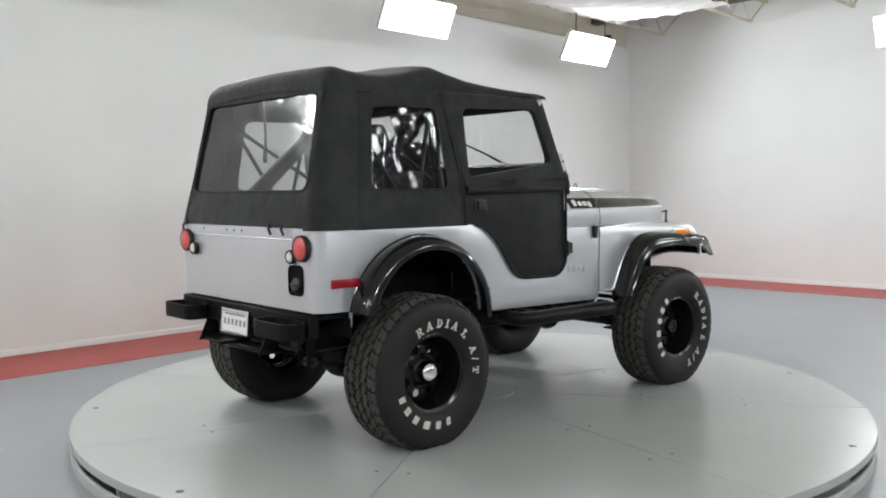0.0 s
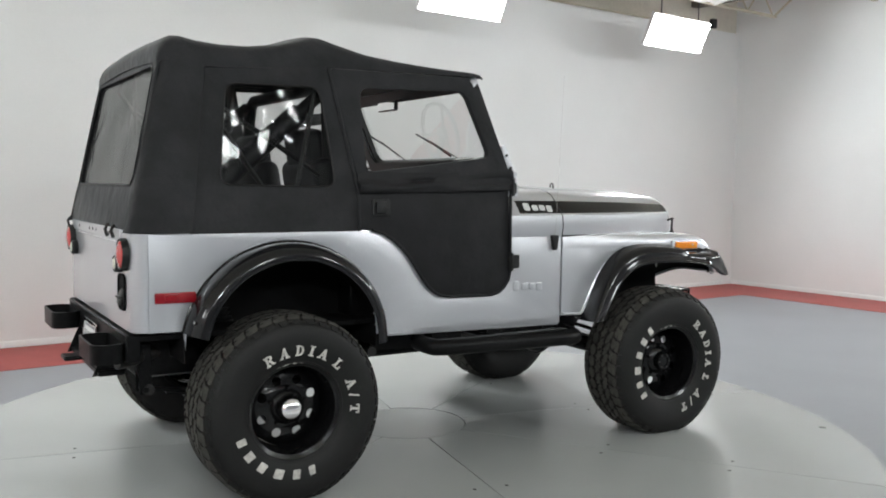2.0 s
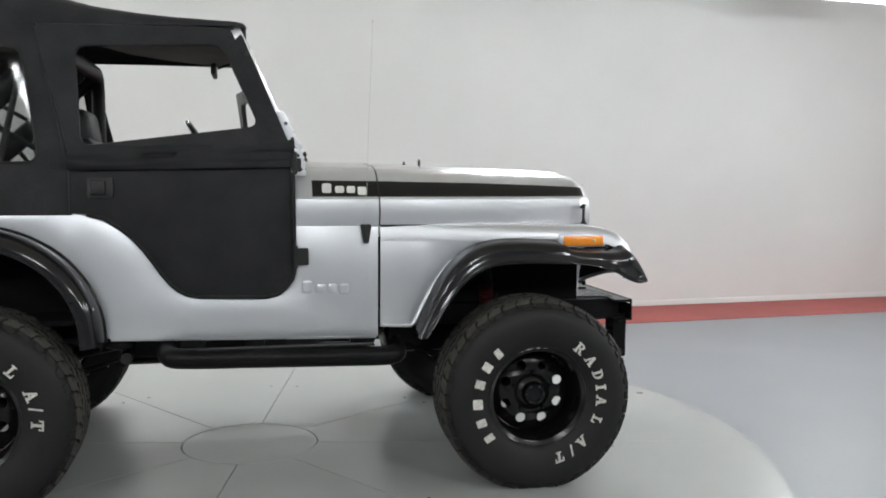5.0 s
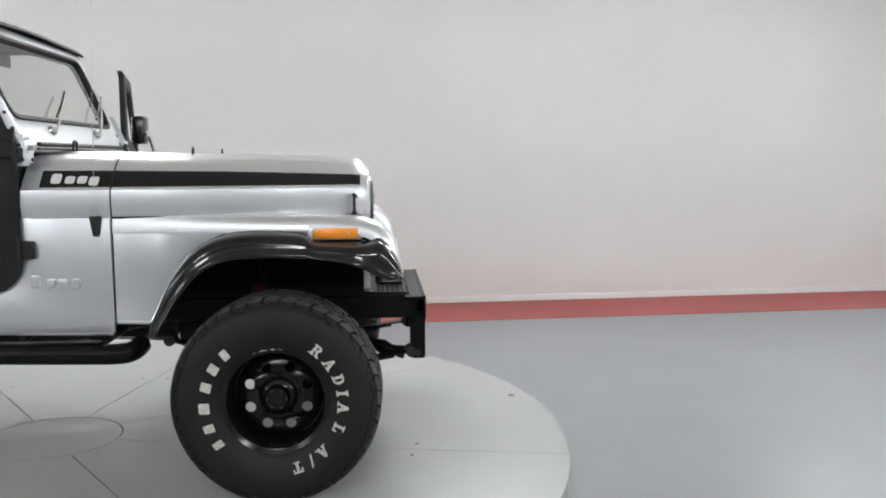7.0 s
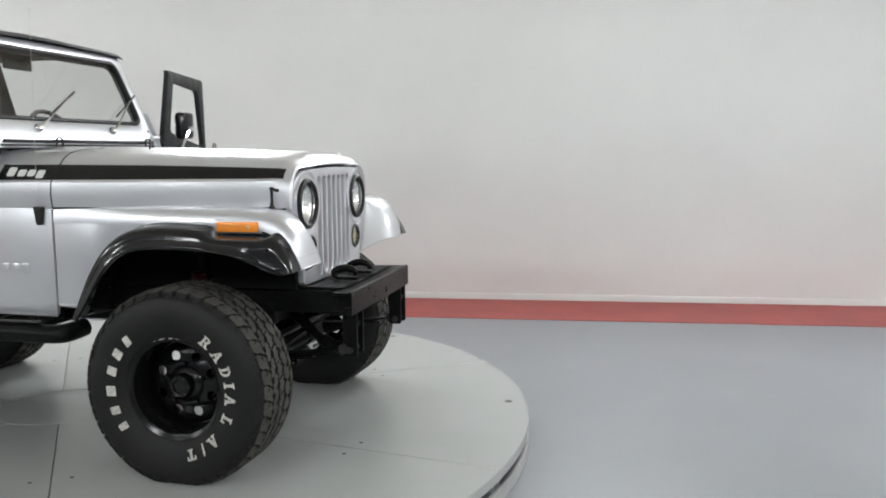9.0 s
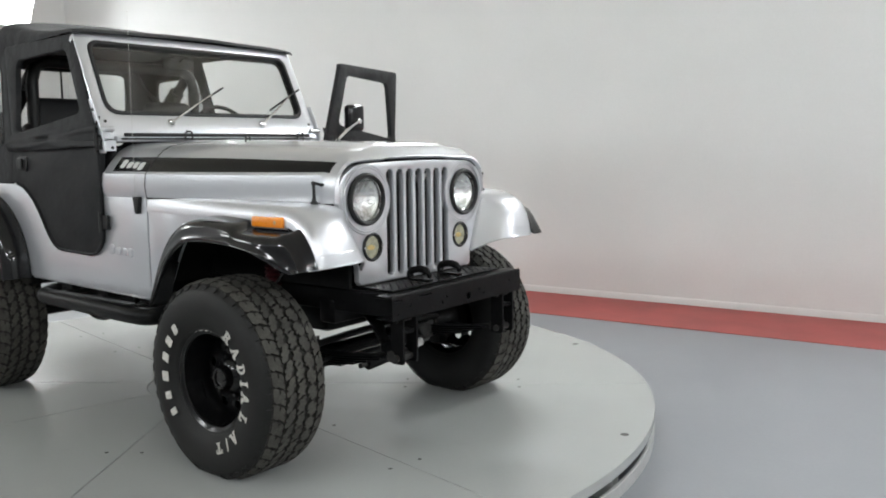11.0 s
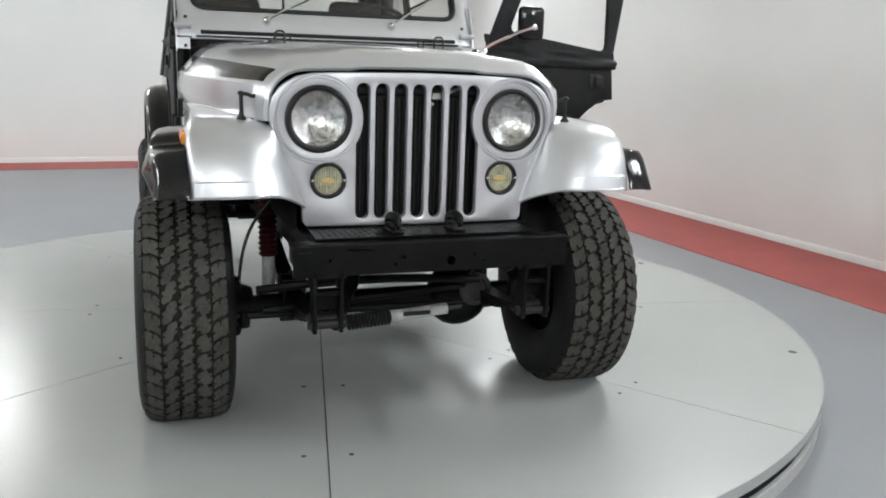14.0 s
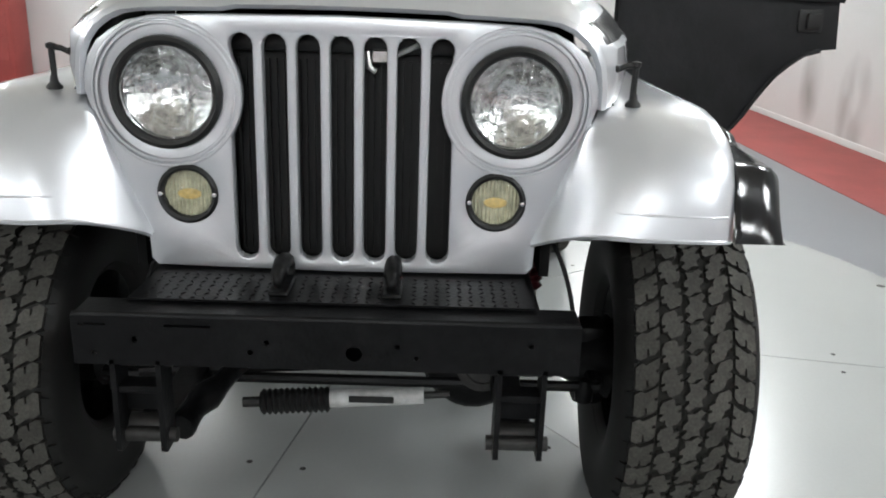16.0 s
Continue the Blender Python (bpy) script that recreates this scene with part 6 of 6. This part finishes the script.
# side step tubes
for s in (-1, 1):
    bm = B()
    pts = spline([(-0.40, -0.66, 0.59), (-0.385, -0.735, 0.582), (-0.33, -0.775, 0.577), (-0.05, -0.782, 0.572), (0.30, -0.782, 0.564), (0.45, -0.772, 0.560), (0.50, -0.73, 0.560), (0.51, -0.64, 0.566)], 5)
    tube(bm, pts, 0.040, 14)
    if s > 0:
        mirror(bm)
    st = part("side_step", bm, CHASSIS, car, "black tubular side step")
    for x in (-0.30, 0.02, 0.36):
        bm = B()
        box(bm, (x - 0.03, -0.77, 0.575), (x + 0.03, -0.38, 0.60), 0.006, 1)
        box(bm, (x - 0.045, -0.69, 0.600), (x + 0.045, -0.62, 0.635), 0.004, 1)
        if s > 0:
            mirror(bm)
        part("bracket", bm, CHASSIS, st)
    bm = B()
    box(bm, (-0.28, -0.800, 0.607), (0.40, -0.755, 0.6135), 0.003, 1)
    if s > 0:
        mirror(bm)
    part("tread_strip", bm, BLACK_TRIM, st)

# front bumper: channel with holes, tread plate, tow hooks
bm = B()
holes_b = [circle(0.045, 0.665, 0.0155, 14), circle(-0.115, 0.683, 0.006, 8), circle(-0.145, 0.663, 0.006, 8), circle(-0.355, 0.683, 0.006, 8), circle(0.125, 0.682, 0.005, 8), circle(0.16, 0.66, 0.005, 8), circle(0.37, 0.69, 0.005, 8), circle(-0.43, 0.655, 0.005, 8),
           rounded([(-0.30, 0.709), (-0.215, 0.709), (-0.215, 0.714), (-0.30, 0.714)], 0.001, 1), rounded([(-0.455, 0.709), (-0.405, 0.709), (-0.405, 0.713), (-0.455, 0.713)], 0.001, 1)]
sheet(bm, [(-0.468, 0.632), (0.462, 0.632), (0.462, 0.728), (-0.468, 0.728)], holes_b, lambda y, z: Vector((1.690, y, z)), (-0.006, 0, 0))
tube(bm, [(1.682, -0.466, 0.726), (1.682, 0.460, 0.726)], 0.008, 8)
box(bm, (1.600, -0.468, 0.718), (1.684, 0.462, 0.729), 0.002, 1)
box(bm, (1.600, -0.468, 0.632), (1.684, 0.462, 0.638), 0.002, 1)
bmesh.ops.translate(bm, verts=bm.verts, vec=(0, 0, -0.013))
fb = part("front_bumper", bm, CHASSIS, car, "black steel channel bumper with bolt holes")
bm = B()
sheet(bm, [(1.395, -0.375), (1.622, -0.386), (1.622, 0.382), (1.395, 0.370)], [], lambda x, y: Vector((x, y, 0.738)), (0, 0, -0.004))
for i in range(7):
    for j in range(33):
        x, y = 1.482 + i * 0.022, -0.355 + j * 0.022
        if abs(abs(y) - 0.11) < 0.02:
            continue
        a = 0.7 if (i + j) % 2 else -0.7
        dx, dy = 0.008 * math.cos(a), 0.008 * math.sin(a)
        ex, ey = -0.0025 * math.sin(a), 0.0025 * math.cos(a)
        vs = [bm.verts.new((x + px, y + py, 0.7382)) for px, py in ((-dx, -dy), (ex, ey), (dx, dy), (-ex, -ey))]
        tp = bm.verts.new((x, y, 0.7405))
        for k in range(4):
            bm.faces.new((vs[k - 1], vs[k], tp))
bmesh.ops.translate(bm, verts=bm.verts, vec=(0, 0, -0.013))
part("tread_plate", bm, CHASSIS, fb, "black chequered plate between grille and bumper")
for s in (-1, 1):
    bm = B()
    y = s * 0.108
    tube(bm, spline([(1.490, y, 0.745), (1.484, y, 0.766), (1.500, y, 0.780), (1.540, y, 0.788), (1.578, y, 0.780), (1.592, y, 0.764), (1.584, y, 0.757)], 4), [0.0165] * 17 + [0.013, 0.012, 0.011, 0.010, 0.009, 0.008, 0.007, 0.006], 10)
    box(bm, (1.49, y - 0.020, 0.738), (1.60, y + 0.020, 0.748), 0.004, 1)
    bmesh.ops.translate(bm, verts=bm.verts, vec=(0, 0, -0.013))
    part("tow_hook", bm, CHASSIS, car)

# rear crossmember, bumperettes, plate, hitch
bm = B()
box(bm, (-1.708, -0.66, 0.615), (-1.650, 0.66, 0.728), 0.006, 1)
part("rear_crossmember", bm, CHASSIS, car)
for s in (-1, 1):
    bm = B()
    y0, y1 = (0.33, 0.66) if s > 0 else (-0.66, -0.33)
    loop = rounded([(-1.705, y0), (-1.705, y1), (-1.835, y1), (-1.835, y0)], 0.06, 5)
    rows = [[Vector((x, y, z)) for z in (0.616, 0.620, 0.692, 0.696)] for x, y in loop]
    loft(bm, rows + [rows[0]])
    thicken(bm, 0.008)
    part("bumperette", bm, CHASSIS, car, "black steel looped rear bumperette")
bm = B()
m = Matrix.Translation((-1.718, 0.03, 0.630)) @ Matrix.Rotation(radians(4), 4, "Y") @ Matrix.Diagonal((1, 0.9, 0.8, 1))
box(bm, (-0.004, -0.155, -0.078), (0.0, 0.155, 0.078), 0.0015, 1, m)
pl = part("number_plate", bm, PLATE_WHITE, car, "white number plate in chrome frame")
bm = B()
sheet(bm, rounded([(-0.160, -0.083), (0.160, -0.083), (0.160, 0.083), (-0.160, 0.083)], 0.012), [rounded([(-0.146, -0.066), (0.146, -0.066), (0.146, 0.062), (-0.146, 0.062)], 0.006)], lambda y, z: m @ Vector((-0.008, y, z)), (0.006, 0, 0), lip=0.002)
part("plate_frame", bm, CHROME, pl)
bm = B()
for i in range(6):
    y = -0.115 + i * 0.046
    box(bm, (-0.0055, y - 0.011, -0.024), (-0.0035, y + 0.011, 0.016), m=m)
box(bm, (-0.0055, -0.12, 0.042), (-0.0035, 0.12, 0.056), m=m)
box(bm, (-0.0095, -0.10, -0.080), (-0.0075, 0.10, -0.070), m=m)
part("plate_bars", bm, PLATE_GREY, pl)
bm = B()
box(bm, (-1.75, -0.32, 0.50), (-1.64, 0.36, 0.525), 0.005, 1)
for y in (-0.30, 0.34):
    sheet(bm, [(-1.77, 0.50), (-1.66, 0.50), (-1.66, 0.66), (-1.70, 0.66)], [], lambda x, z, y=y: Vector((x, y, z)), (0, 0.008, 0))
box(bm, (-1.84, -0.03, 0.525), (-1.66, 0.07, 0.545), 0.004, 1)
part("hitch_bar", bm, CHASSIS, car)

# red cabinet far along the end wall
bm = B()
box(bm, (WD + 0.03, -4.98, FLOOR + 0.002), (WD + 0.55, -4.15, FLOOR + 1.75), 0.02, 2, Matrix.Rotation(ROOM, 4, "Z"))
cb = tagged(link("cabinet", bm, BASEBOARD, label="tall red metal cabinet by the white wall"), category="cabinet")
for z in (0.3, 0.6, 0.9, 1.2):
    bm = B()
    box(bm, (WD + 0.55, -4.93, FLOOR + z), (WD + 0.556, -4.20, FLOOR + z + 0.27), 0.004, 1, Matrix.Rotation(ROOM, 4, "Z"))
    part("drawer", bm, BASEBOARD, cb)

# grey scuffs on the long wall near its far end
scuff = bpy.data.materials.new("wall_scuff")
scuff.use_nodes = True
nt = scuff.node_tree
p = nt.nodes["Principled BSDF"]
p.inputs["Base Color"].default_value = (0.34, 0.31, 0.285, 1)
p.inputs["Roughness"].default_value = 0.8
co = nt.nodes.new("ShaderNodeTexCoord")
mp = nt.nodes.new("ShaderNodeMapping")
mp.inputs["Scale"].default_value = (1.0, 1.0, 0.35)
nz = nt.nodes.new("ShaderNodeTexNoise")
nz.inputs["Scale"].default_value = 3.2
nz.inputs["Detail"].default_value = 4.0
nt.links.new(co.outputs["Object"], mp.inputs["Vector"])
nt.links.new(mp.outputs[0], nz.inputs["Vector"])
gr = nt.nodes.new("ShaderNodeTexGradient")
gr.gradient_type = "SPHERICAL"
m2 = nt.nodes.new("ShaderNodeMapping")
m2.inputs["Location"].default_value = (-1.0, -1.0, -1.0)
m2.inputs["Scale"].default_value = (2.0, 2.0, 2.0)
nt.links.new(co.outputs["Generated"], m2.inputs["Vector"])
nt.links.new(m2.outputs[0], gr.inputs["Vector"])
mr2 = nt.nodes.new("ShaderNodeMapRange")
mr2.inputs["From Min"].default_value, mr2.inputs["From Max"].default_value = 0.32, 0.72
nt.links.new(nz.outputs["Fac"], mr2.inputs["Value"])
mul = nt.nodes.new("ShaderNodeMath")
mul.operation, mul.use_clamp = "MULTIPLY", True
mr2.inputs["To Max"].default_value = 0.46
nt.links.new(mr2.outputs[0], mul.inputs[0])
nt.links.new(gr.outputs["Fac"], mul.inputs[1])
nt.links.new(mul.outputs[0], p.inputs["Alpha"])
for su, sz, hw, hh in ((-5.46, 0.30, 0.36, 0.44), (-4.60, 0.22, 0.44, 0.54)):
    bm = B()
    box(bm, (su - hw, WA - 0.004, sz - hh), (su + hw, WA - 0.001, sz + hh), m=Matrix.Rotation(ROOM, 4, "Z"))
    tagged(link("wall_scuff", bm, scuff, label="faint grey scuff mark on the white wall"), category="stain", kind="structure")
